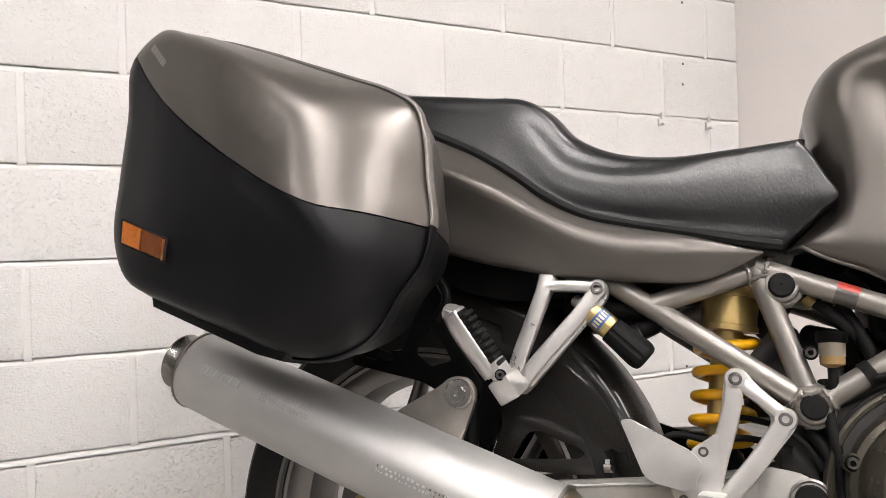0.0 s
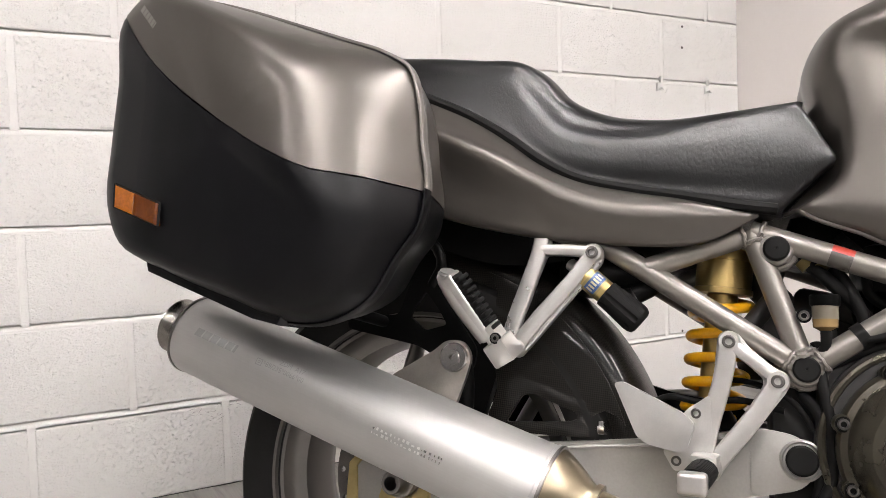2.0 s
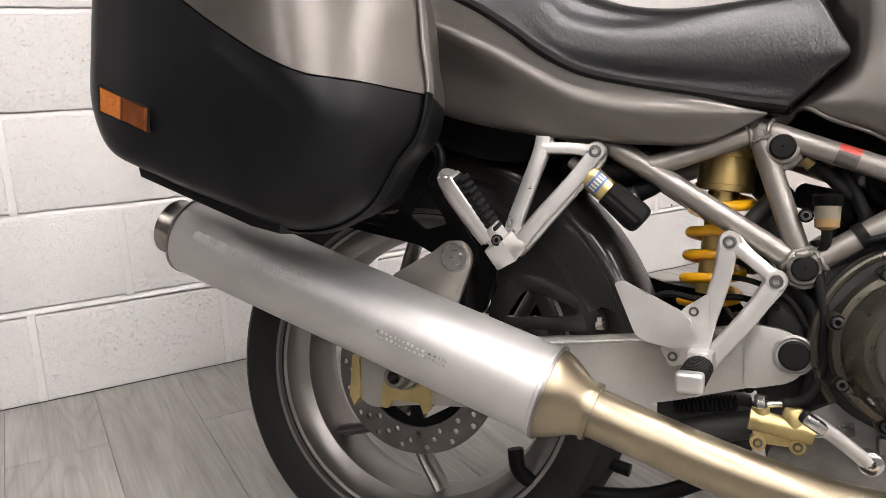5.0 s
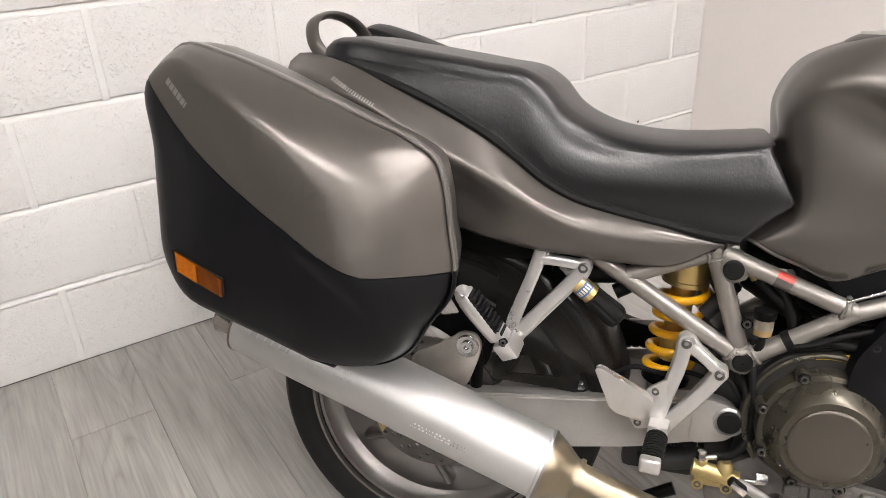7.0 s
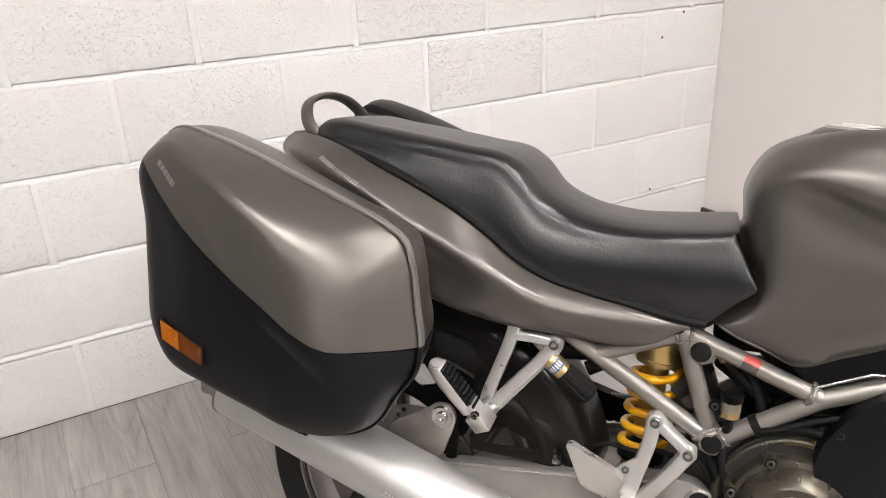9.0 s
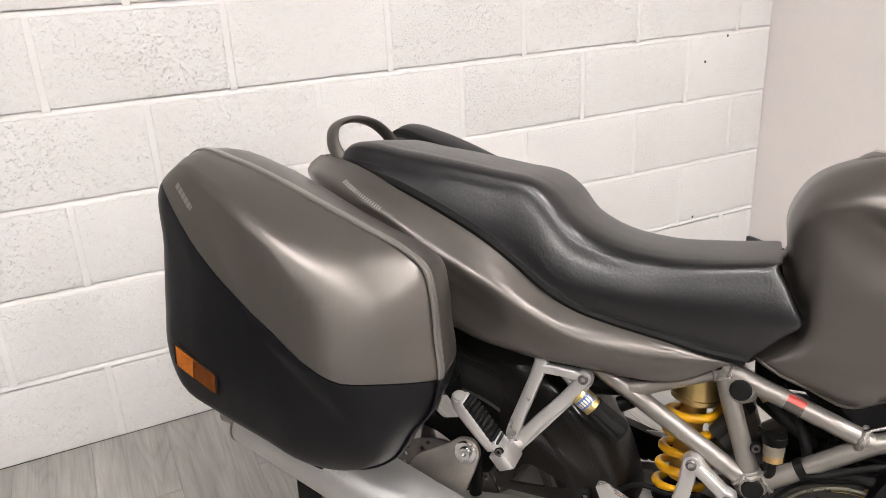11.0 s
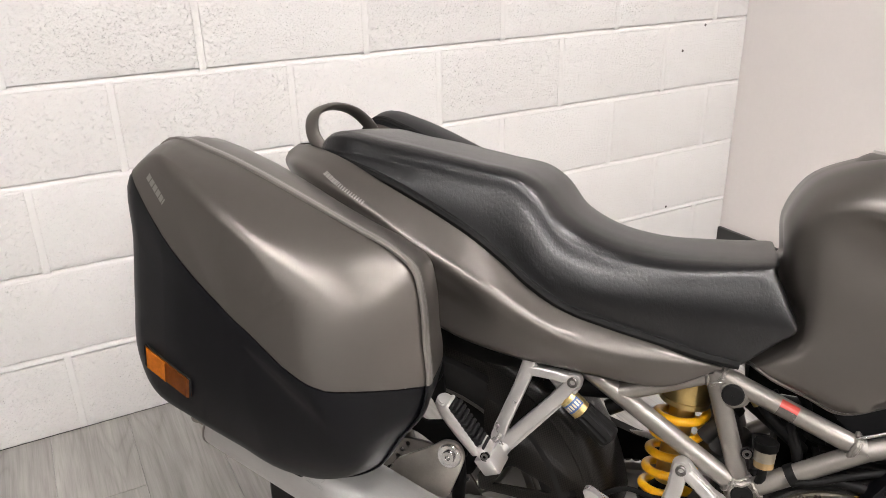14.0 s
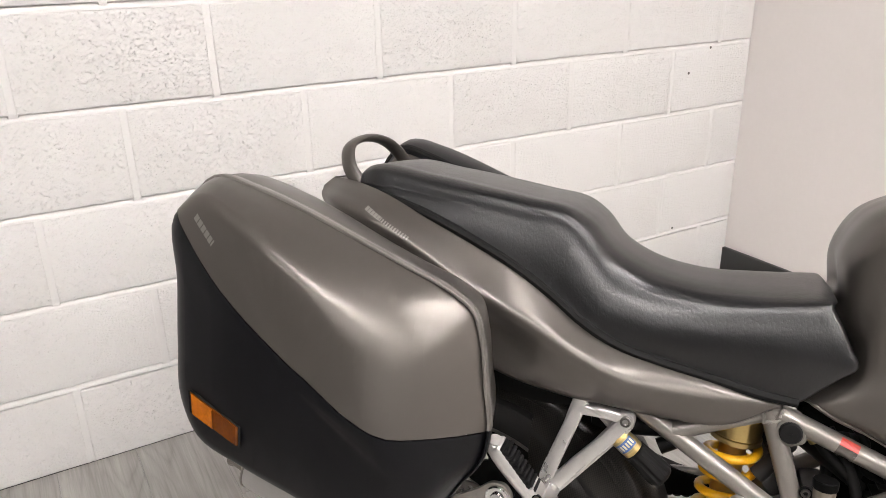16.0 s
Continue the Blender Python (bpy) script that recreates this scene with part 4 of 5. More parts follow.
lathe(bm, B(0.0905, 0.178, 0.466), OUT, [(0, 0.0185), (0.005, 0.0185), (0.007, 0.0165), (0.0065, 0.010), (0.011, 0.009), (0.011, 0.004), (0.006, 0.004), (0.006, 0.0)], 28)
part("washer", bm, STEEL, muffler)

# -- trellis frame --
trellis = new("frame")
trellis.parent = bike
NODE1, NODE2, NODE3 = (0.4645, 0.099, 0.609), (0.493, 0.099, 0.469), (0.632, 0.105, 0.562)
CROWN = (0.4370, 0.0945, 0.6330)
TUBES = [((0.235, 0.118, 0.634), NODE2), (CROWN, NODE2), (CROWN, NODE3), (NODE2, NODE3), (NODE3, (0.80, 0.10, 0.63)), ((0.315, 0.112, 0.585), (0.430, 0.0945, 0.6270))]
for side in (1, -1):
    for a, b in TUBES:
        bm = bmesh.new()
        sweep(bm, [B(a[0], side * a[1], a[2]), B(b[0], side * b[1], b[2])], 0.0135, 18)
        part("tube", bm, FRAME, trellis)
    for x, s, z in (NODE1, NODE2):
        bm = bmesh.new()
        lathe(bm, B(x, side * s, z), OUT * side, [(-0.012, 0.0195), (0.008, 0.0195), (0.010, 0.0175)], 24)
        part("boss", bm, FRAME, trellis)
        bm = bmesh.new()
        lathe(bm, B(x, side * s, z), OUT * side, [(0.0, 0.0148), (0.014, 0.0148), (0.0165, 0.0126), (0.0168, 0.0016), (0.0150, 0.0012), (0.0150, 0.0)], 24)
        part("end_cap", bm, RUBBER, trellis, "black rubber frame cap")

def slab(bm, centre, u, v, w, size, bevel=0.0, segments=2):
    """A box with rounded edges, turned to the axes u, v, w."""
    u, v, w = (Vector(a).normalized() for a in (u, v, w))
    v = (v - u * v.dot(u)).normalized()
    w = u.cross(v)
    m = Matrix((u, v, w)).transposed().to_4x4()
    m.translation = centre
    made = bmesh.ops.create_cube(bm, size=1, matrix=m @ Matrix.Diagonal((*size, 1)))
    if bevel:
        bmesh.ops.bevel(bm, geom=list({e for q in made["verts"] for e in q.link_edges}), offset=bevel, segments=segments, affect="EDGES", profile=0.6)
    return bm


def flat_on(s0, s1):
    return lambda a, b, h: B(a, h, b), (s0, s1)


# -- foot rests --
rest = new("pillion_foot_rest")
rest.parent = bike
def boss(bm, x, s, z, r, deep):
    lathe(bm, B(x, s - deep, z), OUT, [(0, r * 0.9), (0.003, r), (deep - 0.003, r), (deep, r * 0.85), (deep, 0)], 22)


bm = bmesh.new()
plate(bm, rounded([(0.184, 0.634), (0.1985, 0.634), (0.2010, 0.6125), (0.246, 0.6095), (0.256, 0.6125), (0.2675, 0.604), (0.2660, 0.590), (0.1770, 0.482), (0.1640, 0.4685), (0.1480, 0.472), (0.1405, 0.4925), (0.1445, 0.5100), (0.1695, 0.5800)], 0.006),
      [rounded([(0.1965, 0.6015), (0.2385, 0.5985), (0.2365, 0.5900), (0.1735, 0.5060), (0.1645, 0.5035), (0.1630, 0.514)], 0.005)],
      lambda a, b, h: B(a, h + 0.03 * (0.61 - b), b), (0.130, 0.1425), 0.0020, 2)
for line in ([(0.1910, 0.630), (0.1890, 0.612), (0.1735, 0.5610), (0.1540, 0.4985), (0.1520, 0.482)], [(0.2550, 0.601), (0.2480, 0.5900), (0.1720, 0.4975), (0.1600, 0.480)], [(0.190, 0.606), (0.222, 0.6055), (0.252, 0.6025)]):
    path = crom([B(x, 0.1425 + 0.03 * (0.61 - z), z) for x, z in line], 4)
    sweep(bm, path, 1.0, 16, True, (0.0075, 0.0072 if line[-1][1] > 0.6 else 0.0098, OUT, 0.36))
part("bracket", bm, ALLOY, rest, "bead blasted cast alloy bracket with a triangular opening")
bm = bmesh.new()
boss(bm, 0.255, 0.150, 0.601, 0.0125, 0.018)
part("bracket_boss", bm, ALLOY, rest)
bolt(rest, 0.255, 0.149, 0.601, 0.0075)
J, T = B(0.152, 0.186, 0.480), B(0.097, 0.216, 0.564)
U = (T - J).normalized()
V = (B(1, 0.35, 0.55) - B(0, 0, 0))
V = (V - U * V.dot(U)).normalized()
W = U.cross(V)
bm = bmesh.new()
slab(bm, J + U * -0.004 + V * 0.002, U, V, W, (0.030, 0.030, 0.034), 0.003)
slab(bm, J + U * 0.018 + V * 0.004, U, V, W, (0.026, 0.018, 0.026), 0.003)
sweep(bm, [B(0.163, 0.145, 0.482), B(0.158, 0.192, 0.476)], 0.011, 16)
part("clevis", bm, ALLOY, rest, "square alloy clevis block")
bm = bmesh.new()
line = [J + U * t + V * v for t, v in ((0.018, -0.005), (0.05, -0.008), (0.085, -0.009), (0.108, -0.006), (0.113, -0.001))]
sweep(bm, crom(line, 4), [0.0135] * 5 + [0.0135] * 5 + [0.0125] * 3 + [0.011] * 2 + [0.009] * 2, 16, True, (1.05, 1.1, V))
slab(bm, J + U * 0.062 + V * -0.003, U, V, W, (0.094, 0.017, 0.028), 0.005, 3)
peg = part("peg", bm, ALLOY, rest, "folded cast alloy foot peg")
for k in range(9):
    bm = bmesh.new()
    slab(bm, J + U * (0.026 + 0.0088 * k) + V * 0.0085, U, V, W, (0.0058, 0.0115, 0.024), 0.0015, 1)
    part("rubber_rib", bm, RUBBER, peg)
bm = bmesh.new()
slab(bm, J + U * 0.062 + V * 0.005, U, V, W, (0.084, 0.005, 0.023), 0.001)
part("rubber_pad", bm, RUBBER, peg)
bolt(rest, 0.1515, 0.2065, 0.490, 0.005, 0.003)

hanger = new("rider_foot_rest")
hanger.parent = bike
bm = bmesh.new()
plate(bm, rounded([(0.3985, 0.503), (0.409, 0.5115), (0.422, 0.507), (0.432, 0.4925), (0.460, 0.4685), (0.4735, 0.463), (0.4755, 0.450), (0.4695, 0.4395), (0.405, 0.353), (0.395, 0.336), (0.373, 0.340), (0.3685, 0.362), (0.3775, 0.392), (0.3945, 0.462)], 0.007),
      [rounded([(0.4185, 0.4800), (0.4240, 0.4785), (0.4475, 0.4560), (0.4470, 0.4480), (0.4010, 0.3745), (0.3950, 0.3765), (0.3975, 0.392)], 0.004)],
      *flat_on(0.113, 0.126), 0.0020, 2)
for line in ([(0.410, 0.498), (0.4065, 0.468), (0.3865, 0.390), (0.3800, 0.356)], [(0.462, 0.454), (0.4545, 0.4400), (0.4030, 0.3690), (0.3880, 0.350)], [(0.411, 0.496), (0.4335, 0.4790), (0.461, 0.456)]):
    sweep(bm, crom([B(x, 0.126, z) for x, z in line], 4), 1.0, 16, True, (0.0080, 0.0078 if line[-1][1] > 0.4 else 0.0108, OUT, 0.36))
part("bracket", bm, ALLOY, hanger, "bead blasted cast alloy hanger with a triangular opening")
bm = bmesh.new()
boss(bm, 0.411, 0.134, 0.497, 0.0130, 0.02)
part("bracket_boss", bm, ALLOY, hanger)
bm = bmesh.new()
boss(bm, 0.462, 0.134, 0.454, 0.0130, 0.02)
part("bracket_boss", bm, ALLOY, hanger)
bm = bmesh.new()
boss(bm, 0.386, 0.138, 0.354, 0.0165, 0.022)
part("bracket_boss", bm, ALLOY, hanger)
bm = bmesh.new()
plate(bm, rounded([(0.390, 0.436), (0.376, 0.4255), (0.364, 0.418), (0.350, 0.395), (0.337, 0.369), (0.350, 0.346), (0.372, 0.352), (0.392, 0.385)], 0.006), [], *flat_on(0.128, 0.1345), 0.0015)
part("guard_bracket", bm, ALLOY, hanger)
bm = bmesh.new()
plate(bm, rounded([(0.2830, 0.4440), (0.2925, 0.4465), (0.3615, 0.4135), (0.3725, 0.4035), (0.3725, 0.396), (0.3650, 0.3735), (0.3560, 0.3690), (0.3205, 0.3765), (0.3095, 0.3840)], 0.005, 5), [], *flat_on(0.136, 0.152), 0.0050, 3)
part("heel_guard", bm, ALLOY, hanger, "satin alloy heel guard plate")
bolt(hanger, 0.3745, 0.134, 0.4135, 0.0058, 0.004)
bolt(hanger, 0.3525, 0.134, 0.3585, 0.0058, 0.004)
bolt(hanger, 0.411, 0.133, 0.497, 0.0075)
bolt(hanger, 0.462, 0.133, 0.454, 0.0075)
P0, P1 = B(0.385, 0.140, 0.354), B(0.376, 0.236, 0.347)
D = (P1 - P0).normalized()
bm = bmesh.new()
sweep(bm, [P0 - D * 0.01, P0 + D * 0.022], [0.016, 0.015], 16)
slab(bm, P0 + D * 0.006 + Vector((0, 0, 0.006)), D, (0, 0, 1), (1, 0, 0), (0.03, 0.02, 0.03), 0.004)
part("clevis", bm, ALLOY, hanger)
bm = bmesh.new()
sweep(bm, [P0 + D * t for t in (0.018, 0.09)], 0.0125, 16, True, (1.15, 0.95, Vector((1, 0, 0))))
sleeve = part("peg_rubber", bm, RUBBER, hanger, "ribbed black rubber foot peg sleeve")
for k in range(10):
    bm = bmesh.new()
    sweep(bm, [P0 + D * (0.022 + 0.0068 * k), P0 + D * (0.0262 + 0.0068 * k)], 0.0142, 16, True, (1.15, 0.95, Vector((1, 0, 0))))
    part("rubber_rib", bm, RUBBER, sleeve)
bm = bmesh.new()
slab(bm, P0 + D * 0.0955, D, (1, 0, 0), (0, 0, 1), (0.017, 0.030, 0.024), 0.006, 3)
part("peg_end", bm, ALLOY, hanger, "rounded alloy peg end")

# -- carbon mudguard --
ARC = [(0.086, 0.285), (0.089, 0.305), (0.084, 0.321), (0.068, 0.332), (0.04, 0.338), (0.0, 0.340)]
profile = ARC + [(-s, r) for s, r in ARC[-2::-1]]
guard = new("rear_mudguard")
guard.parent = bike
bm = bmesh.new()
for thick, flip in ((0.0, False), (0.003, True)):
    rows = [[B((r - thick) * math.cos(a), s * (1 - thick * 8), AXLE_UP + (r - thick) * math.sin(a)) for s, r in profile] for a in (radians(12 + 80 * k / 28) for k in range(29))]
    grid(bm, rows)
bmesh.ops.bridge_loops(bm, edges=[e for e in bm.edges if e.is_boundary])
part("shell", bm, CARBON, guard, "woven carbon fibre mudguard shell", 60)
edge = [(0.302 * math.cos(radians(a)), AXLE_UP + 0.302 * math.sin(radians(a))) for a in (17, 22, 28, 34, 40, 46, 52, 58, 64, 70)]
bm = bmesh.new()
plate(bm, [(0.112, 0.374), (0.19, 0.373), (0.2445, 0.373), (0.2425, 0.387), (0.2480, 0.401), (0.262, 0.408), (0.2790, 0.402), (0.286, 0.394)] + edge + [(0.115, 0.56), (0.112, 0.50), (0.1165, 0.455), (0.120, 0.425), (0.1085, 0.396)], [rounded([(0.1335, 0.3865), (0.1545, 0.4215), (0.1680, 0.4245), (0.2260, 0.4035), (0.2285, 0.3965), (0.2215, 0.3925)], 0.004)], *flat_on(0.083, 0.0900), 0.001)
part("side_plate", bm, CARBON, guard, "carbon fibre side plate with a triangular opening")
bm = bmesh.new()
lathe(bm, B(0.259, 0.090, 0.379), (0, 0, 1), [(0, 0.007), (0.004, 0.0085), (0.010, 0.0085), (0.010, 0.006), (0.016, 0.006), (0.017, 0.0)], 6)
part("fixing_bolt", bm, STEEL, guard)

# -- black plastic under the tail, subframe and bracket --
bm = bmesh.new()
skin(bm, [[(-0.16, 0.118, 0.80), (-0.05, 0.126, 0.725), (0.05, 0.128, 0.662), (0.15, 0.126, 0.632), (0.22, 0.122, 0.622)],
          [(-0.17, 0.115, 0.74), (-0.06, 0.122, 0.67), (0.04, 0.118, 0.615), (0.13, 0.110, 0.592), (0.21, 0.100, 0.598)],
          [(-0.18, 0.05, 0.725), (-0.06, 0.05, 0.665), (0.04, 0.05, 0.655), (0.13, 0.05, 0.640), (0.21, 0.05, 0.625)],
          [(-0.18, 0.0, 0.725), (-0.06, 0.0, 0.68), (0.04, 0.0, 0.665), (0.13, 0.0, 0.645), (0.21, 0.0, 0.63)]], 4, 3)
part("under_tail", bm, BLACK, bike, "black plastic inner mudguard under the tail")
for side in (1, -1):
    bm = bmesh.new()
    plate(bm, rounded([(-0.075, 0.500), (-0.075, 0.516), (0.000, 0.520), (0.028, 0.600), (0.060, 0.600), (0.072, 0.535), (0.112, 0.478), (0.108, 0.452), (0.085, 0.452), (0.03, 0.480)], 0.008), [rounded([(0.016, 0.518), (0.038, 0.552), (0.058, 0.527), (0.070, 0.508), (0.040, 0.500)], 0.006)], lambda a, b, h: B(a, side * h, b), (0.150, 0.156), 0.0015)
    part("pannier_bracket", bm, BLACK, bike, "black steel pannier bracket")
    bm = bmesh.new()
    sweep(bm, crom([B(0.045, side * 0.153, 0.56), B(0.06, side * 0.16, 0.585), B(0.02, side * 0.15, 0.64), B(-0.05, side * 0.14, 0.70)], 5), 0.007, 10)
    sweep(bm, [B(-0.02, side * 0.15, 0.51), B(-0.04, side * 0.25, 0.52)], 0.008, 10)
    part("pannier_stay", bm, BLACK, bike)
    bm = bmesh.new()
    sweep(bm, crom([B(0.27, side * 0.112, 0.615), B(0.18, side * 0.12, 0.64), B(0.05, side * 0.12, 0.70), B(-0.1, side * 0.11, 0.79)], 5), 0.0125, 14)
    part("subframe_tube", bm, FRAME, bike)
bm = bmesh.new()
box(bm, B(0.20, 0.095, 0.560), B(0.30, -0.02, 0.612), 0.012)
sweep(bm, [B(0.245, 0.10, 0.578), B(0.335, 0.09, 0.585)], 0.016, 14)
sweep(bm, crom([B(0.30, 0.09, 0.60), B(0.325, 0.095, 0.57), B(0.30, 0.10, 0.553)], 4), 0.012, 12)
part("battery_tray", bm, BLACK, bike, "black tray and clamps below the seat")
# added black sheet that keeps the gap under the tail dark
bm = bmesh.new()
plate(bm, rounded([(-0.02, 0.56), (0.02, 0.61), (0.12, 0.60), (0.115, 0.45), (0.095, 0.385), (0.075, 0.385), (0.068, 0.47), (0.03, 0.53)], 0.01), [], *flat_on(0.055, 0.075), 0.004)
part("gap_filler_plate", bm, BLACK, bike, "black plate added to fill the dark gap beside the wheel")
bm = bmesh.new()
sweep(bm, [B(0.10, 0.165, 0.46), B(0.102, 0.160, 0.43), B(0.10, 0.155, 0.39)], 0.010, 10)
part("hanger_stay", bm, BLACK, bike)

bm = bmesh.new()
plate(bm, rounded([(0.432, 0.3975), (0.446, 0.400), (0.484, 0.394), (0.509, 0.366), (0.487, 0.335), (0.432, 0.3215)], 0.014), [], *flat_on(0.100, 0.1065), 0.003)
part("pivot_casting", bm, SWING, swingarm, "cast alloy pivot end")
bm = bmesh.new()
sweep(bm, crom([B(-0.05, 0.1035, 0.3265), B(0.1, 0.1045, 0.346), B(0.216, 0.1045, 0.3605), B(0.36, 0.1045, 0.3775), B(0.43, 0.1045, 0.390)], 4), 0.0022, 8)
part("top_seam", bm, SWING, swingarm)

# -- shock absorber --
shock = new("shock_absorber")
shock.parent = bike
S0, S1 = B(0.388, 0.030, 0.400), B(0.408, 0.040, 0.620)
D = (S1 - S0).normalized()
a0 = D.orthogonal().normalized()
b0 = D.cross(a0)
bm = bmesh.new()
TURNS = 5.2
coil = []
for k in range(181):
    t = k / 180
    a = 2 * math.pi * TURNS * t
    lead = 0.004 + 0.156 * t
    coil.append(S0 + D * lead + (a0 * math.cos(a) + b0 * math.sin(a)) * 0.0345)
sweep(bm, coil, 0.0066, 12)
part("spring", bm, SPRING, shock, "yellow enamelled coil spring")
bm = bmesh.new()
lathe(bm, S0, D, [(0.162, 0.030), (0.163, 0.0365), (0.170, 0.0365), (0.171, 0.0345), (0.205, 0.0345), (0.206, 0.0365), (0.212, 0.0365), (0.213, 0.028), (0.235, 0.027)], 36)
part("preload_collar", bm, BRASS, shock, "gold anodised preload collar")
bm = bmesh.new()
lathe(bm, S0, D, [(0.03, 0.010), (0.03, 0.019), (0.165, 0.019)], 28)
part("damper_body", bm, BRASS, shock, "gold anodised damper body")
bm = bmesh.new()
lathe(bm, S0, D, [(-0.03, 0.012), (-0.01, 0.02), (-0.008, 0.038), (-0.002, 0.038), (0.0, 0.034), (0.03, 0.012)], 28)
part("lower_seat", bm, BLACK, shock)
# remote adjuster: gold body, sticker bars, black knurled knob
R0, R1 = B(0.241, 0.136, 0.577), B(0.310, 0.122, 0.518)
D = (R1 - R0).normalized()
adjuster = new("preload_adjuster")
adjuster.parent = bike
bm = bmesh.new()
lathe(bm, R0, D, [(-0.006, 0.0), (-0.006, 0.010), (-0.004, 0.0140), (0.0, 0.0150), (0.036, 0.0150), (0.037, 0.014)], 32)
body = part("adjuster_body", bm, BRASS, adjuster, "gold anodised adjuster body")
bm = bmesh.new()
lathe(bm, R0, D, [(0.009, 0.0149), (0.009, 0.0153), (0.030, 0.0153), (0.030, 0.0149)], 32)
sticker = part("sticker", bm, PALE_BRASS, body, "pale gold band round the body")
side = (OUT - D * OUT.dot(D)).normalized()
tang = D.cross(side)
bm = bmesh.new()
grid(bm, [[R0 + D * h + (side * math.cos(a) + tang * math.sin(a)) * 0.01550 for a in (radians(-62 + 11 * k) for k in range(11))] for h in (0.0125, 0.027)])
label = part("sticker_field", bm, BLUE, body, "blue label on the sticker")
for k in range(6):
    bm = bmesh.new()
    grid(bm, [[R0 + D * h + (side * math.cos(a) + tang * math.sin(a)) * 0.01570 for a in (radians(-54 + 17 * k), radians(-49 + 17 * k), radians(-44 + 17 * k))] for h in (0.0155, 0.024)])
    part("sticker_bar", bm, LABEL_BAR, body)
bm = bmesh.new()
rows = []
for h, r in ((0.036, 0.014), (0.0375, 0.0170), (0.050, 0.0175), (0.080, 0.0195), (0.087, 0.0187), (0.0915, 0.0165), (0.0935, 0.0125)):
    rows.append([R0 + D * h + (side * math.cos(a) + tang * math.sin(a)) * (r * (1 - 0.16 * (k % 6 in (0, 1)) * (0.04 < h < 0.085))) for k, a in ((k, 2 * math.pi * k / 48) for k in range(48))])
vs = grid(bm, rows, close_u=True)
bm.faces.new(vs[-1])
part("knob", bm, RUBBER, adjuster, "black fluted adjuster knob")
bm = bmesh.new()
sweep(bm, [R0 + B(-0.02, -0.02, 0.015), R0 + B(0.0, -0.012, 0.0)], 0.008, 10)
sweep(bm, [R0 + D * 0.012 - side * 0.015, R0 + D * 0.012 - side * 0.05], 0.010, 10)
part("adjuster_clip", bm, ALLOY, adjuster)
# -- engine --
bm = bmesh.new()
box(bm, B(0.505, 0.090, 0.245), B(0.90, -0.095, 0.485), 0.015)
box(bm, B(0.515, 0.080, 0.20), B(0.85, -0.08, 0.26), 0.02)
box(bm, B(0.455, 0.07, 0.24), B(0.54, -0.07, 0.46), 0.015)
part("engine_block", bm, DEEP, bike, "dark engine block")
bm = bmesh.new()
box(bm, B(0.60, 0.06, 0.48), B(0.80, -0.06, 0.575), 0.01)
cylinder = part("cylinder", bm, DEEP, bike, "finned engine cylinder")
for y0 in range(7):
    bm = bmesh.new()
    box(bm, B(0.56 + 0.006 * y0, 0.075, 0.492 + 0.011 * y0), B(0.80, -0.075, 0.496 + 0.011 * y0), 0.001, 1)
    part("fin", bm, DEEP, cylinder)
CX, CZ = 0.612, 0.385
bm = bmesh.new()
rows = []
for h, k in ((0.082, 1.0), (0.104, 1.0), (0.108, 0.97), (0.109, 0.80)):
    rows.append([B(CX + k * math.cos(a) * (0.112 if math.cos(a) < 0 else 0.12), h, CZ + k * math.sin(a) * (0.118 if math.sin(a) > 0 else 0.10)) for a in (2 * math.pi * q / 56 for q in range(56))])
vs = grid(bm, rows, close_u=True)
bm.faces.new(vs[-1])
part("engine_case", bm, DEEP, bike, "dark cast engine side case")
bm = bmesh.new()
sweep(bm, [B(CX + 0.106 * math.cos(a), 0.108, CZ + 0.110 * math.sin(a)) for a in (radians(80 + 6 * k) for k in range(24))], 0.005, 8)
part("case_rim", bm, CASTING, bike)
bm = bmesh.new()
lathe(bm, B(CX, 0.106, CZ), OUT, [(0, 0.093), (0.024, 0.093), (0.029, 0.090), (0.031, 0.083), (0.036, 0.0815), (0.058, 0.070), (0.0635, 0.064), (0.064, 0.0545)], 72)
clutch = part("clutch_cover", bm, CASTING, bike, "bronze grey cast clutch cover")
bm = bmesh.new()
lathe(bm, B(CX, 0.106, CZ), OUT, [(0.0635, 0.0545), (0.066, 0.0545), (0.0675, 0.0525), (0.068, 0.050), (0.068, 0)], 64)
part("cover_cap", bm, CLUTCHCAP, clutch, "flat grey cover cap")
for a in (115, 163, 208, 248, 290, 345, 40):
    x, z = CX + 0.090 * math.cos(radians(a)), CZ + 0.090 * math.sin(radians(a))
    bm = bmesh.new()
    lathe(bm, B(x, 0.112, z), OUT, [(0, 0.0105), (0.022, 0.0105), (0.024, 0.009)], 16)
    part("bolt_boss", bm, CASTING, clutch)
    bolt(clutch, x, 0.136, z, 0.0062, 0.005)
bm = bmesh.new()
plate(bm, rounded([(0.632, 0.440), (0.628, 0.480), (0.634, 0.512), (0.662, 0.556), (0.705, 0.592), (0.83, 0.60), (0.83, 0.40), (0.70, 0.388), (0.650, 0.412)], 0.015), [], *flat_on(0.112, 0.146), 0.014, 4)
belt = part("belt_cover", bm, PLASTIC, bike, "dark plastic timing belt cover")
bolt(belt, 0.655, 0.142, 0.528, 0.0062, 0.004)
bm = bmesh.new()
plate(bm, rounded([(0.590, 0.492), (0.635, 0.500), (0.640, 0.488), (0.592, 0.480)], 0.002), [], *flat_on(0.106, 0.1085))
part("warning_sticker", bm, YELLOW, bike, "faded orange warning sticker")
bm = bmesh.new()
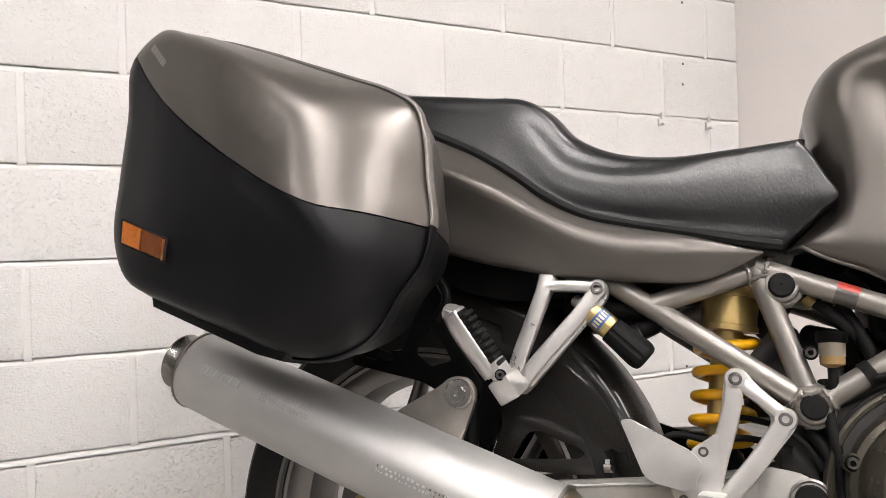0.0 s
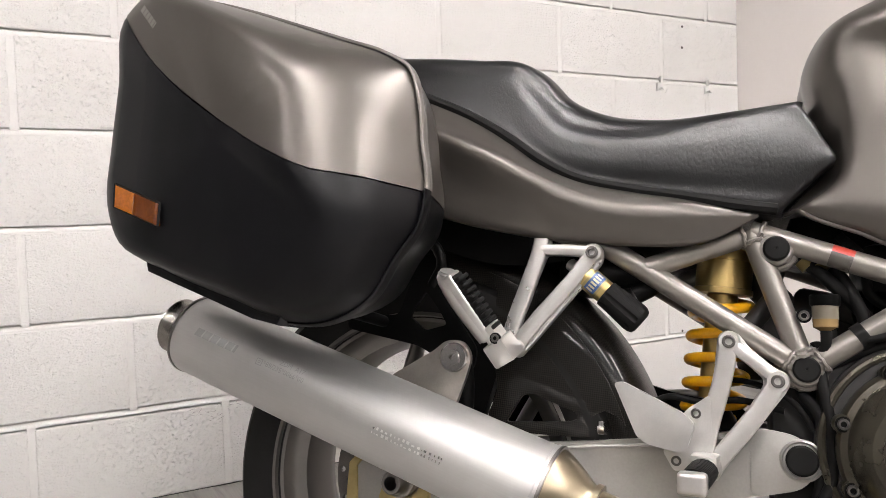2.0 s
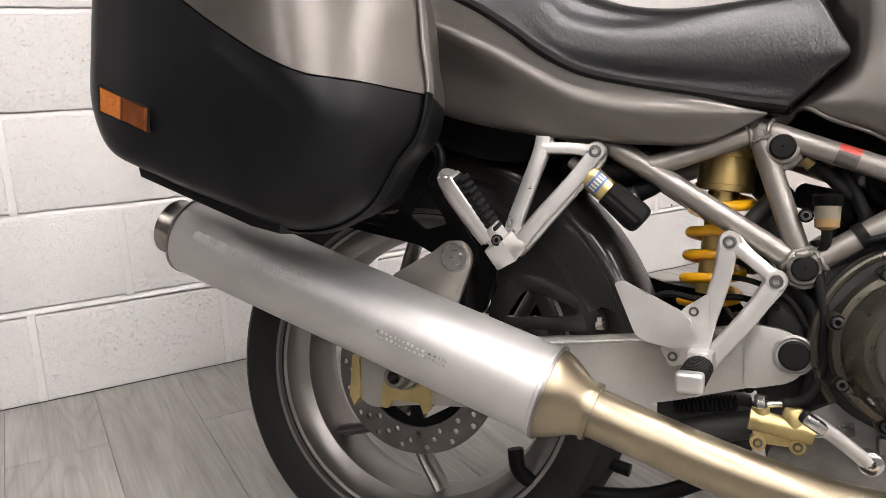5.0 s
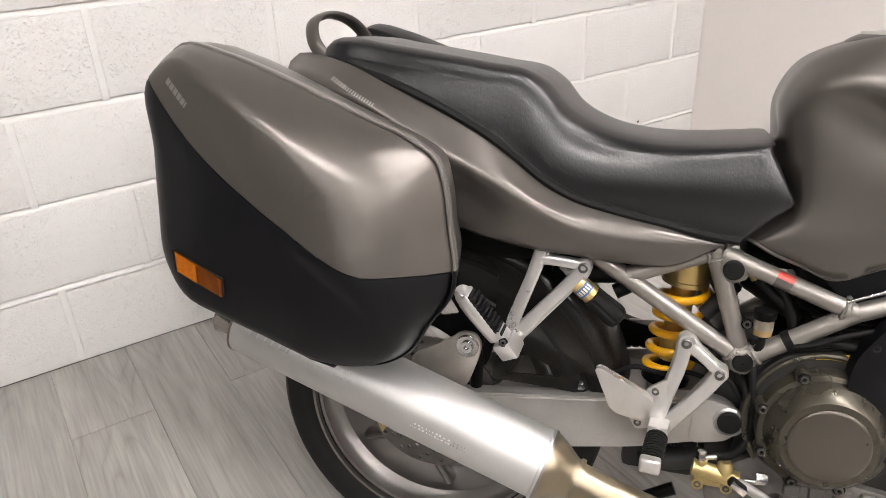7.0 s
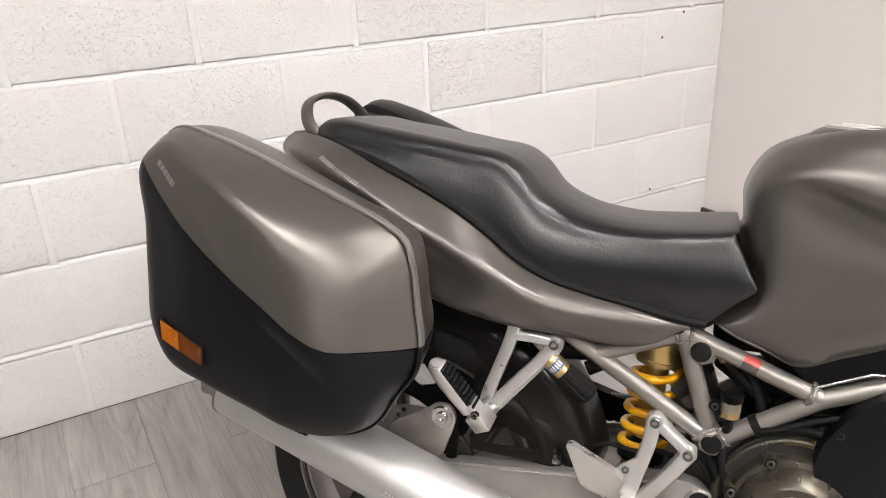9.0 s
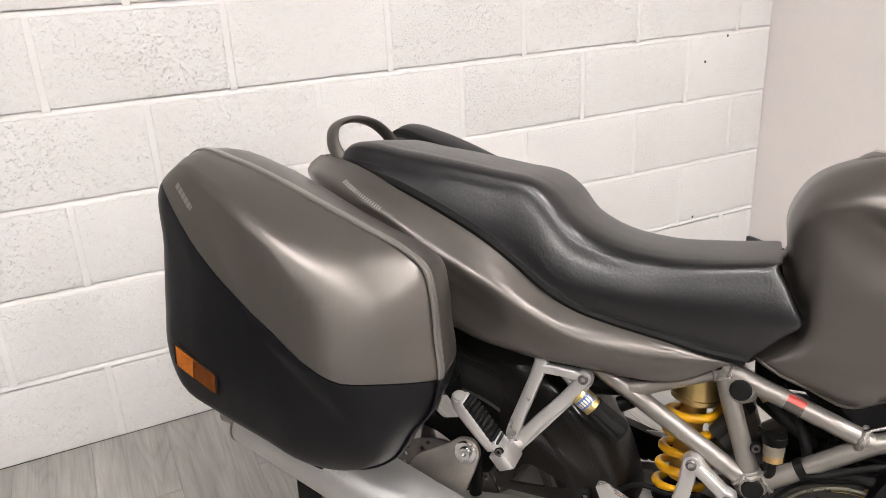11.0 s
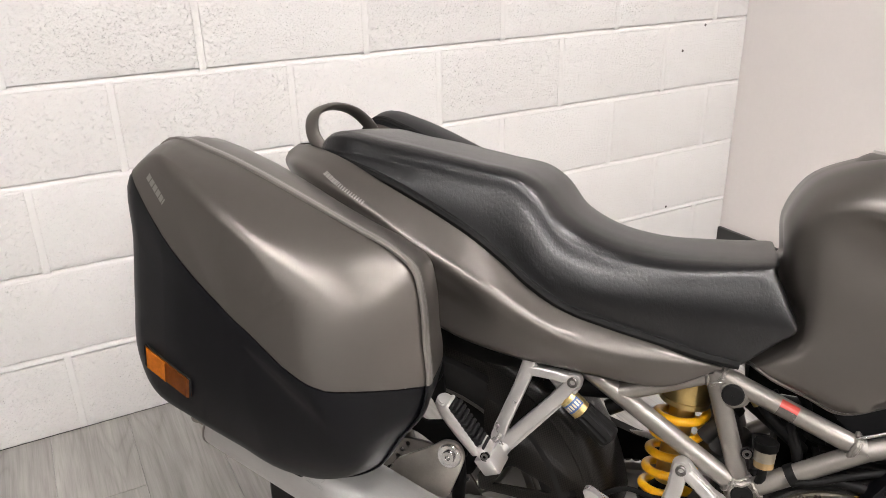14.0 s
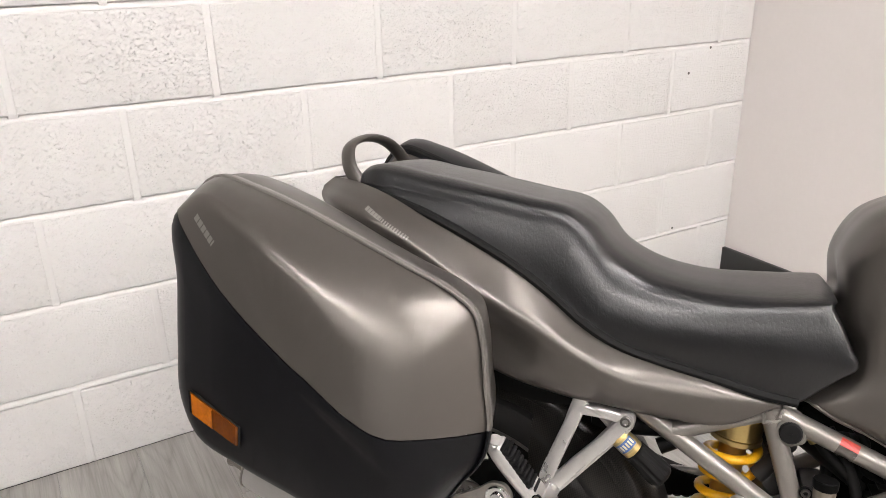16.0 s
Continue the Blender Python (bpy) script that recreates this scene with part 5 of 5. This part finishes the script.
plate(bm, rounded([(0.50, 0.300), (0.545, 0.325), (0.62, 0.300), (0.72, 0.285), (0.80, 0.24), (0.80, 0.20), (0.47, 0.205), (0.46, 0.25)], 0.012), [], *flat_on(0.06, 0.105), 0.006)
for k in range(5):
    box(bm, B(0.575 + 0.035 * k, 0.112, 0.262), B(0.598 + 0.035 * k, 0.10, 0.284), 0.002, 1)
part("lower_case", bm, GRIMY, bike, "grey cast lower engine case with raised shapes")
bm = bmesh.new()
box(bm, B(0.33, 0.045, 0.225), B(0.45, -0.05, 0.292), 0.012)
sweep(bm, [B(0.36, 0.06, 0.25), B(0.48, 0.06, 0.28)], 0.018, 12)
part("suspension_link", bm, DEEP, bike, "grimy suspension rocker")
for s0 in (0.052,):
    bm = bmesh.new()
    lathe(bm, B(0.352, s0, 0.283), (1, 0, 0.16), [p for k in range(14) for p in ((0.0056 * k, 0.006), (0.0056 * k + 0.0012, 0.010), (0.0056 * k + 0.0035, 0.010), (0.0056 * k + 0.0046, 0.006))], 12)
    part("rubber_bellows", bm, RUBBER, bike)

# -- rear brake: master cylinder, pedal, fluid cup, hoses --
master = new("brake_master_cylinder")
master.parent = bike
bm = bmesh.new()
sweep(bm, [B(0.440, 0.122, 0.292), B(0.508, 0.122, 0.281)], 0.0125, 20)
lathe(bm, B(0.452, 0.122, 0.29), (0, 0, 1), [(0, 0.0095), (0.016, 0.0095), (0.017, 0.007)], 18)
lathe(bm, B(0.487, 0.122, 0.285), (0, 0, 1), [(0, 0.012), (0.018, 0.012), (0.024, 0.009)], 18)
box(bm, B(0.444, 0.126, 0.264), B(0.500, 0.112, 0.280), 0.003)
for x in (0.450, 0.492):
    lathe(bm, B(x, 0.112, 0.266), OUT, [(0, 0.009), (0.017, 0.009)], 16)
part("cylinder_body", bm, PALE_BRASS, master, "gold passivated master cylinder")
bolt(master, 0.450, 0.128, 0.266, 0.0055, 0.003)
bolt(master, 0.492, 0.128, 0.266, 0.0055, 0.003)
bm = bmesh.new()
lathe(bm, B(0.452, 0.122, 0.306), (0, 0, 1), [(0, 0.0085), (0.006, 0.0085), (0.008, 0.0075), (0.014, 0.0075), (0.014, 0.0)], 6)
sweep(bm, [B(0.452, 0.122, 0.309), B(0.476, 0.118, 0.312)], 0.004, 10)
part("banjo_bolt", bm, STEEL, master)
bm = bmesh.new()
sweep(bm, crom([B(0.474, 0.118, 0.312), B(0.495, 0.113, 0.316), B(0.513, 0.107, 0.340), B(0.517, 0.108, 0.39), B(0.510, 0.106, 0.45), B(0.505, 0.09, 0.50)], 6), 0.0062, 12)
part("brake_hose", bm, RUBBER, master, "black rubber brake hose")
bm = bmesh.new()
sweep(bm, crom([B(0.499, 0.178, 0.309), B(0.515, 0.170, 0.298), B(0.537, 0.158, 0.281), B(0.560, 0.148, 0.262)], 5), 0.0075, 14, True, (0.7, 1.1, OUT))
pedal = part("brake_pedal", bm, ALLOY, bike, "cast alloy brake pedal arm")
bm = bmesh.new()
slab(bm, B(0.500, 0.184, 0.308), (0.84, 0, -0.54), OUT, (0, 0, 1), (0.028, 0.012, 0.014), 0.005, 3)
part("pedal_pad", bm, RUBBER, pedal, "black rubber pedal pad")
bm = bmesh.new()
slab(bm, B(0.502, 0.190, 0.307), (0.84, 0, -0.54), OUT, (0, 0, 1), (0.025, 0.007, 0.0115), 0.003)
part("pad_insert", bm, STEEL, pedal)
bm = bmesh.new()
sweep(bm, [B(0.532, 0.125, 0.292), B(0.548, 0.125, 0.292)], 0.009, 6)
sweep(bm, [B(0.51, 0.122, 0.281), B(0.545, 0.125, 0.285)], 0.004, 10)
lathe(bm, B(0.562, 0.13, 0.262), OUT, [(0, 0.013), (0.02, 0.013), (0.022, 0.009), (0.022, 0.005), (0.01, 0.005), (0.01, 0)], 20)
part("pedal_linkage", bm, STEEL, bike)
cup = new("brake_fluid_cup")
cup.parent = bike
bm = bmesh.new()
lathe(bm, B(0.514, 0.112, 0.513), (0, 0, 1), [(0, 0.006), (0.004, 0.0132), (0.013, 0.0136)], 24)
part("fluid", bm, FLUID, cup, "amber brake fluid behind the plastic")
bm = bmesh.new()
lathe(bm, B(0.514, 0.112, 0.526), (0, 0, 1), [(0, 0.0136), (0.013, 0.0141), (0.015, 0.0141)], 24)
part("cup", bm, CUP, cup, "cloudy translucent fluid cup")
bm = bmesh.new()
lathe(bm, B(0.514, 0.112, 0.541), (0, 0, 1), [(0, 0.0150), (0.002, 0.0165), (0.012, 0.0165), (0.013, 0.0155), (0.013, 0)], 10)
part("cap", bm, BLACK, cup, "black fluted cap")
bm = bmesh.new()
sweep(bm, crom([B(0.514, 0.112, 0.515), B(0.514, 0.110, 0.50), B(0.508, 0.100, 0.48), B(0.505, 0.09, 0.45)], 4), 0.006, 10)
part("cup_hose", bm, RUBBER, cup)
bolt(cup, 0.492, 0.112, 0.530, 0.006, 0.004)
for pts, r in ((((0.497, 0.07, 0.60), (0.515, 0.085, 0.58), (0.54, 0.08, 0.555), (0.565, 0.06, 0.53)), 0.008), (((0.515, 0.07, 0.61), (0.54, 0.08, 0.57), (0.556, 0.085, 0.53), (0.56, 0.07, 0.48)), 0.0075),
               (((0.535, 0.07, 0.63), (0.56, 0.075, 0.60), (0.565, 0.07, 0.56), (0.60, 0.05, 0.54)), 0.006), (((0.49, 0.085, 0.44), (0.505, 0.10, 0.42), (0.508, 0.100, 0.37), (0.50, 0.095, 0.31)), 0.007),
               (((0.40, 0.07, 0.455), (0.44, 0.09, 0.45), (0.48, 0.098, 0.43), (0.50, 0.095, 0.40)), 0.0035), (((0.30, 0.08, 0.405), (0.34, 0.09, 0.43), (0.38, 0.09, 0.425), (0.42, 0.085, 0.43), (0.47, 0.09, 0.42)), 0.004),
               (((0.53, 0.105, 0.50), (0.57, 0.115, 0.507), (0.62, 0.118, 0.53), (0.67, 0.115, 0.545), (0.74, 0.11, 0.55)), 0.0045), (((0.54, 0.09, 0.49), (0.60, 0.11, 0.515), (0.66, 0.112, 0.512), (0.72, 0.10, 0.53)), 0.007),
               (((0.52, 0.09, 0.475), (0.56, 0.10, 0.495), (0.60, 0.105, 0.505), (0.65, 0.10, 0.52)), 0.006)):
    bm = bmesh.new()
    sweep(bm, crom([B(*q) for q in pts], 6), r, 10)
    part("hose", bm, RUBBER, bike)
for x, s, z in ((0.498, 0.075, 0.595), (0.513, 0.078, 0.588)):
    bm = bmesh.new()
    lathe(bm, B(x, s, z), (0.6, -0.1, -0.75), [(-0.006, 0.0075), (-0.006, 0.0095), (0.006, 0.0095), (0.006, 0.0075)], 16)
    part("hose_clip", bm, PALE_BRASS, bike)
# dark bodies between the frame tubes
bm = bmesh.new()
box(bm, B(0.48, 0.06, 0.60), B(0.95, -0.06, 0.66), 0.015)
box(bm, B(0.56, 0.075, 0.56), B(0.95, -0.075, 0.62), 0.012)
box(bm, B(0.53, 0.04, 0.47), B(0.60, -0.05, 0.57), 0.015)
part("airbox", bm, BLACK, bike, "black plastic airbox under the tank")
bm = bmesh.new()
plate(bm, rounded([(0.585, 0.605), (0.60, 0.612), (0.66, 0.640), (0.80, 0.68), (0.95, 0.70), (0.95, 0.58), (0.70, 0.575), (0.63, 0.565)], 0.008), [], *flat_on(0.070, 0.098), 0.004)
part("air_duct", bm, PLASTIC, bike, "black plastic air duct below the tank")
bm = bmesh.new()
lathe(bm, B(0.452, 0.03, 0.50), (0.3, -0.8, 0.6), [(-0.05, 0.02), (0.0, 0.022), (0.03, 0.022)], 18)
sweep(bm, [B(0.435, 0.06, 0.52), B(0.47, 0.06, 0.565)], 0.012, 12)
sweep(bm, [B(0.50, -0.02, 0.56), B(0.56, 0.05, 0.54)], 0.017, 14)
sweep(bm, [B(0.43, -0.03, 0.60), B(0.47, 0.03, 0.55)], 0.02, 12)
part("carburettor", bm, DEEP, bike)
bm = bmesh.new()
sweep(bm, [B(0.618, 0.113, 0.580), B(0.687, 0.113, 0.611), B(0.72, 0.115, 0.614)], 0.0026, 10)
part("control_rod", bm, STEEL, bike, "thin bright steel rod")
# strap, sticker and weld beads on the frame
mid = Vector(NODE2).lerp(Vector(NODE3), 0.42)
way = (B(*NODE3) - B(*NODE2)).normalized()
bm = bmesh.new()
lathe(bm, B(*mid), way, [(-0.006, 0.0138), (-0.006, 0.0155), (0.006, 0.0155), (0.006, 0.0138)], 20)
part("strap", bm, RUBBER, bike, "black cable strap")
a, b = B(*CROWN), B(*NODE3)
way = (b - a).normalized()
side = (OUT - way * OUT.dot(way)).normalized()
tang = way.cross(side)
if tang.z < 0:
    tang = -tang
for lo, hi, m, name in ((14, 62, RED, "red_sticker"), (-70, 14, GREYTAPE, "dark_sticker")):
    bm = bmesh.new()
    grid(bm, [[a + way * t + (side * math.cos(q) + tang * math.sin(q)) * 0.0139 for q in (radians(lo + (hi - lo) * k / 8) for k in range(9))] for t in (0.091, 0.103, 0.115)])
    part(name, bm, m, trellis)


def weld(at, way, r, thick=0.0026):
    bm = bmesh.new()
    way = way.normalized()
    p = way.orthogonal().normalized()
    q = way.cross(p)
    ring = [at + (p * math.cos(k) + q * math.sin(k)) * r + way * random.uniform(-0.0008, 0.0008) for k in (2 * math.pi * i / 40 for i in range(40))]
    sweep(bm, ring, [thick * random.uniform(0.75, 1.25) for _ in ring], 7, False, None, True)
    part("weld_bead", bm, WELD, trellis)


for p0, p1, t in ((CROWN, NODE2, 0.08), (CROWN, NODE2, 0.88), (CROWN, NODE3, 0.06), (CROWN, NODE3, 0.94), (NODE2, NODE3, 0.12), ((0.235, 0.118, 0.634), NODE2, 0.93), ((0.315, 0.112, 0.585), (0.430, 0.0945, 0.6270), 0.97)):
    a, b = B(*p0), B(*p1)
    weld(a.lerp(b, t), b - a, 0.0142)
for x, s, z in (NODE1, NODE2):
    weld(B(x, s - 0.002, z), OUT, 0.0205, 0.0042)
    weld(B(x, s - 0.009, z), OUT, 0.0215, 0.0046)
weld(B(*CROWN).lerp(B(*NODE2), 0.91), B(*NODE2) - B(*CROWN), 0.0150, 0.0040)
weld(B(*CROWN).lerp(B(*NODE3), 0.92), B(*NODE3) - B(*CROWN), 0.0150, 0.0040)

# -- stand --
bm = bmesh.new()
sweep(bm, crom([B(0.148, 0.07, 0.205), B(0.155, 0.07, 0.175), B(0.18, 0.07, 0.160), B(0.25, 0.07, 0.158), B(0.33, 0.07, 0.168), B(0.42, 0.06, 0.21)], 6), 0.011, 12)
sweep(bm, crom([B(0.17, 0.04, 0.165), B(0.22, 0.04, 0.20), B(0.30, 0.05, 0.19)], 5), 0.009, 12)
part("centre_stand", bm, BLACK, bike, "folded black centre stand")
bm = bmesh.new()
sweep(bm, [B(0.50, -0.10, 0.23), B(0.56, -0.16, 0.10), B(0.60, -0.217, -0.040)], 0.012, 12)
part("side_stand", bm, BLACK, bike, "black side stand")

# ---- lettering and marks ----


def tree_of(me):
    return BVHTree.FromPolygons([v.co for v in me.vertices], [p.vertices for p in me.polygons])


def laid(tree, origin, lift=0.0005):
    """Lays (x, z) points of the bike's side onto a surface, seen from its right."""
    def place(x, z):
        hit = tree.ray_cast(B(x, 0.6, z) - origin, -OUT)
        return (hit[0] if hit[0] else B(x, 0.42, z) - origin) + OUT * lift
    return place


def script_line(parent, place, start, along, up, letters, gap, material, name):
    """A row of small letter-like bars, of the widths given."""
    bm = bmesh.new()
    a = Vector(start)
    along, up = Vector(along), Vector(up)
    for width in letters:
        strokes = ((0, 1, 0, 1),)
        for x0, x1, y0, y1 in strokes:
            n = 2
            pts = [[a + along * (width * (x0 + (x1 - x0) * i / n)) + up * (y0 + (y1 - y0) * k / n) for i in range(n + 1)] for k in range(n + 1)]
            grid(bm, [[place(p.x, p.y) for p in row] for row in pts])
        a += along * (width + gap)
    return part(name, bm, material, parent)


origin = B(-0.05, 0.33, 0.487)
lid_tree = tree_of(lid_mesh)
case = [o for o in bpy.data.objects if o.name == "pannier"][0]
way = Vector((0.030, -0.031)).normalized()
script_line(case, laid(lid_tree, origin), (-0.2465, 0.8635), way, Vector((0.62, 0.78)) * 0.0085, [0.0068, 0.0068, 0.0066, 0.0068, 0.0062, 0.0024], 0.0012, LETTER, "lid_lettering")
tail_tree = tree_of([o for o in bike.children if o.name.startswith("tail_cover")][0].data)
way = Vector((0.075, -0.038)).normalized()
lay = laid(tail_tree, Vector())
script_line(bike, lay, (-0.137, 0.860), way, Vector((0.45, 0.9)) * 0.0050, [0.0052, 0.0052, 0.0050, 0.0052, 0.0048, 0.0018], 0.0009, LETTER, "tail_lettering")
script_line(bike, lay, (-0.137 + way.x * 0.0335, 0.860 + way.y * 0.0335), way, Vector((0.45, 0.9)) * 0.0046, [0.0024] * 11, 0.0021, LETTER, "tail_script")

# marks on the silencer sleeve
MS = (OUT - MD * OUT.dot(MD)).normalized()
MT = MD.cross(MS)
if MT.z < 0:
    MT = -MT


def on_sleeve(h, a, lift=0.0003):
    return MA + MD * h + (MS * math.cos(a) + MT * math.sin(a)) * (0.0522 + lift)


def stamp(text, h, degrees, size, name):
    """Words etched on the sleeve."""
    curve = bpy.data.curves.new(name, "FONT")
    curve.body, curve.size, curve.resolution_u = text, size, 2
    holder = bpy.data.objects.new(name, curve)
    scene.collection.objects.link(holder)
    me = bpy.data.meshes.new_from_object(holder.evaluated_get(bpy.context.evaluated_depsgraph_get()))
    bpy.data.objects.remove(holder)
    bm = bmesh.new()
    bm.from_mesh(me)
    for v in bm.verts:
        v.co = on_sleeve(h + v.co.x, radians(degrees) + v.co.y / 0.0522)
    return part(name, bm, ETCH, muffler)


stamp("ZDM  A17", 0.171, 20.5, 0.0085, "stamped_code")
stamp("*89/235*0066*00", 0.150, 10.5, 0.0088, "stamped_code")
bm = bmesh.new()
for h0, h1, a0_, a1_ in ((0.139, 0.1482, 16.5, 17.5), (0.139, 0.1482, 8.5, 9.5), (0.139, 0.140, 8.5, 17.5), (0.1472, 0.1482, 8.5, 17.5), (0.142, 0.1455, 11.5, 12.5), (0.142, 0.1455, 13.8, 14.8)):
    grid(bm, [[on_sleeve(h, radians(a)) for h in (h0, h1)] for a in (a0_, a1_)])
part("stamped_frame", bm, ETCH, muffler)
script_line(muffler, lambda h, a: on_sleeve(h, a), (0.036, 0.17), Vector((1, 0)), Vector((0.002, 0.20)), [0.011, 0.011, 0.0105, 0.011, 0.010, 0.004], 0.0022, ETCH, "sleeve_lettering")
# short bright bars paint the glints of faint lettering
bm = bmesh.new()
for row_a in (-3, -9):
    h = 0.318
    while h < 0.408:
        w = random.uniform(0.001, 0.004)
        grid(bm, [[on_sleeve(q, radians(a)) for q in (h, h + w)] for a in (row_a, row_a + random.uniform(1.5, 4))])
        h += w + random.uniform(0.0015, 0.004)
part("lettering_glints", bm, SHINE, muffler)

# scuffs on the wall beside the tyre
for _ in range(24):
    near = random.random() < 0.6
    x, z = (random.gauss(-0.045, 0.03), random.gauss(0.190, 0.010)) if near else (random.gauss(0.018, 0.018), random.gauss(0.205, 0.012))
    long, thick, lean = random.uniform(0.006, 0.026), random.uniform(0.0008, 0.0018), random.uniform(-0.5, 0.9)
    along, across = Vector((math.cos(lean), 0, math.sin(lean))), Vector((-math.sin(lean), 0, math.cos(lean)))
    bm = bmesh.new()
    c = Vector((x, -0.0052, z))
    bm.faces.new([bm.verts.new(c + along * long * u + across * thick * v) for u, v in ((-0.5, 0), (-0.1, -0.5), (0.3, -0.4), (0.5, 0), (0, 0.5))])
    tagged(new("scuff_mark", finish("scuff_mark", bm, SCUFF)), "grey scuff mark scraped on the white wall", "scuff mark", "scuff marks")

# marks on the wall: plug holes, plastic cable clips
for x, z, r in ((1.649, 1.323, 0.005), (1.646, 1.249, 0.005), (1.627, 0.809, 0.005), (1.724, 0.889, 0.005), (1.62, 0.238, 0.005), (1.655, 1.545, 0.005)):
    bm = bmesh.new()
    lathe(bm, (x, -0.0042, z), (0, -1, 0), [(0, r), (0.0006, r * 0.9), (0.0008, r * 0.5), (0.0008, 0)], 14)
    tagged(new("plug_hole", finish("plug_hole", bm, MARK)), "small dark plug hole in the white wall", "plug hole", "plug holes")
for x in (1.528, 1.76):
    bm = bmesh.new()
    box(bm, (x - 0.010, -0.012, 1.090), (x + 0.010, -0.004, 1.118), 0.002)
    box(bm, (x - 0.006, -0.030, 1.092), (x + 0.006, -0.012, 1.100), 0.002)
    box(bm, (x + 0.002, -0.016, 1.118), (x + 0.008, -0.004, 1.140), 0.002)
    tagged(new("wall_clip", finish("wall_clip", bm, CLIP)), "small clear plastic clip fixed to the white wall", "wall clip", "wall clips")

# ---- wall blocks and floor planks, piece by piece ----


def block_mesh(w):
    bm = bmesh.new()
    box(bm, (0, -0.004, 0), (w, 0.032, COURSE - JOINT), 0.0042, 3)
    return finish("block", bm, BLOCK)


block_data = {}
bm, upright = bmesh.new(), bmesh.new()
for row in range(14):
    z = row * COURSE
    if row:
        lo, hi = z - JOINT / 2, z + JOINT / 2
        rows = []
        for k in range(round((EAST - WEST) / 0.03) + 1):
            x = min(WEST + 0.03 * k, EAST)
            wave = noise.noise((x * 9, row * 3.7, 0.0)) * 0.0022 + noise.noise((x * 31, row * 5.1, 4.0)) * 0.0010
            dip = noise.noise((x * 7, row * 2.9, 9.0)) * 0.0012
            rows.append([Vector((x, y + dip, h + wave)) for y, h in ((0.020, lo - 0.004), (-0.0022, lo - 0.0010), (-0.0030, lo + 0.003), (-0.0014, lo + 0.008), (0.0030, hi - 0.003), (0.0075, hi - 0.0005), (0.020, hi + 0.005))])
        grid(bm, rows)
    x = (0.002 if row % 2 == 0 else -0.2188) - 10 * LENGTH
    while x < EAST:
        lo, hi = max(x + JOINT / 2, WEST), min(x + LENGTH - JOINT / 2, EAST - 0.002)
        if hi - lo > 0.03:
            key = round(hi - lo, 3)
            if key not in block_data:
                block_data[key] = block_mesh(key)
            ob = new("block", block_data[key])
            ob.parent = wall_north
            ob.location = (lo, random.uniform(-0.0006, 0.0006), z + (0.002 if row == 0 else JOINT / 2))
            if hi + JOINT < EAST:
                rows = []
                for k in range(15):
                    h = z + 0.002 + (COURSE - 0.004) * k / 14
                    a, b = (noise.noise((hi * 5, h * 40, e)) * 0.0022 for e in (0.0, 7.0))
                    dip = noise.noise((hi * 9, h * 25, 3.0)) * 0.0008
                    rows.append([Vector(q) for q in ((hi - 0.004 + a, 0.004, h), (hi - 0.0012 + a, -0.0026 + dip, h), (hi + JOINT * 0.5 + a, -0.0016 + dip, h), (hi + JOINT + 0.0012 + b, -0.0026 + dip, h), (hi + JOINT + 0.004 + b, 0.004, h))])
                grid(upright, rows)
        x += LENGTH
joints = tagged(new("mortar", finish("mortar", bm, MORTAR)), kind="")
joints.parent = wall_north
uprights = new("mortar", finish("mortar", upright, FLUSH))
uprights.parent = wall_north

WIDE, LONG = 0.1915, 1.285
STARTS = {0: -0.33, 1: -0.95, 2: -0.33, 3: -1.1, 4: -0.62, 5: -0.2, 6: -0.9}


def plank_mesh(w, l):
    bm = bmesh.new()
    box(bm, (0, 0, -0.008), (w, l, 0.0), 0.0008, 1)
    return finish("plank", bm, PLANK)


plank_data = {}
for k in range(-20, 13):
    x = -0.523 + k * WIDE
    lo, hi = max(x + 0.0005, WEST), min(x + WIDE - 0.0005, EAST)
    if hi - lo < 0.01:
        continue
    y = STARTS[k % 7]
    cuts = [-0.001]
    while y > SOUTH:
        cuts.append(y)
        y -= LONG
    cuts.append(SOUTH)
    for a, b in zip(cuts, cuts[1:]):
        key = (round(hi - lo, 3), round(a - b - 0.0012, 3))
        if key not in plank_data:
            plank_data[key] = plank_mesh(*key)
        ob = new("plank", plank_data[key])
        ob.parent = floor
        ob.location = (lo, b + 0.0006, 0)
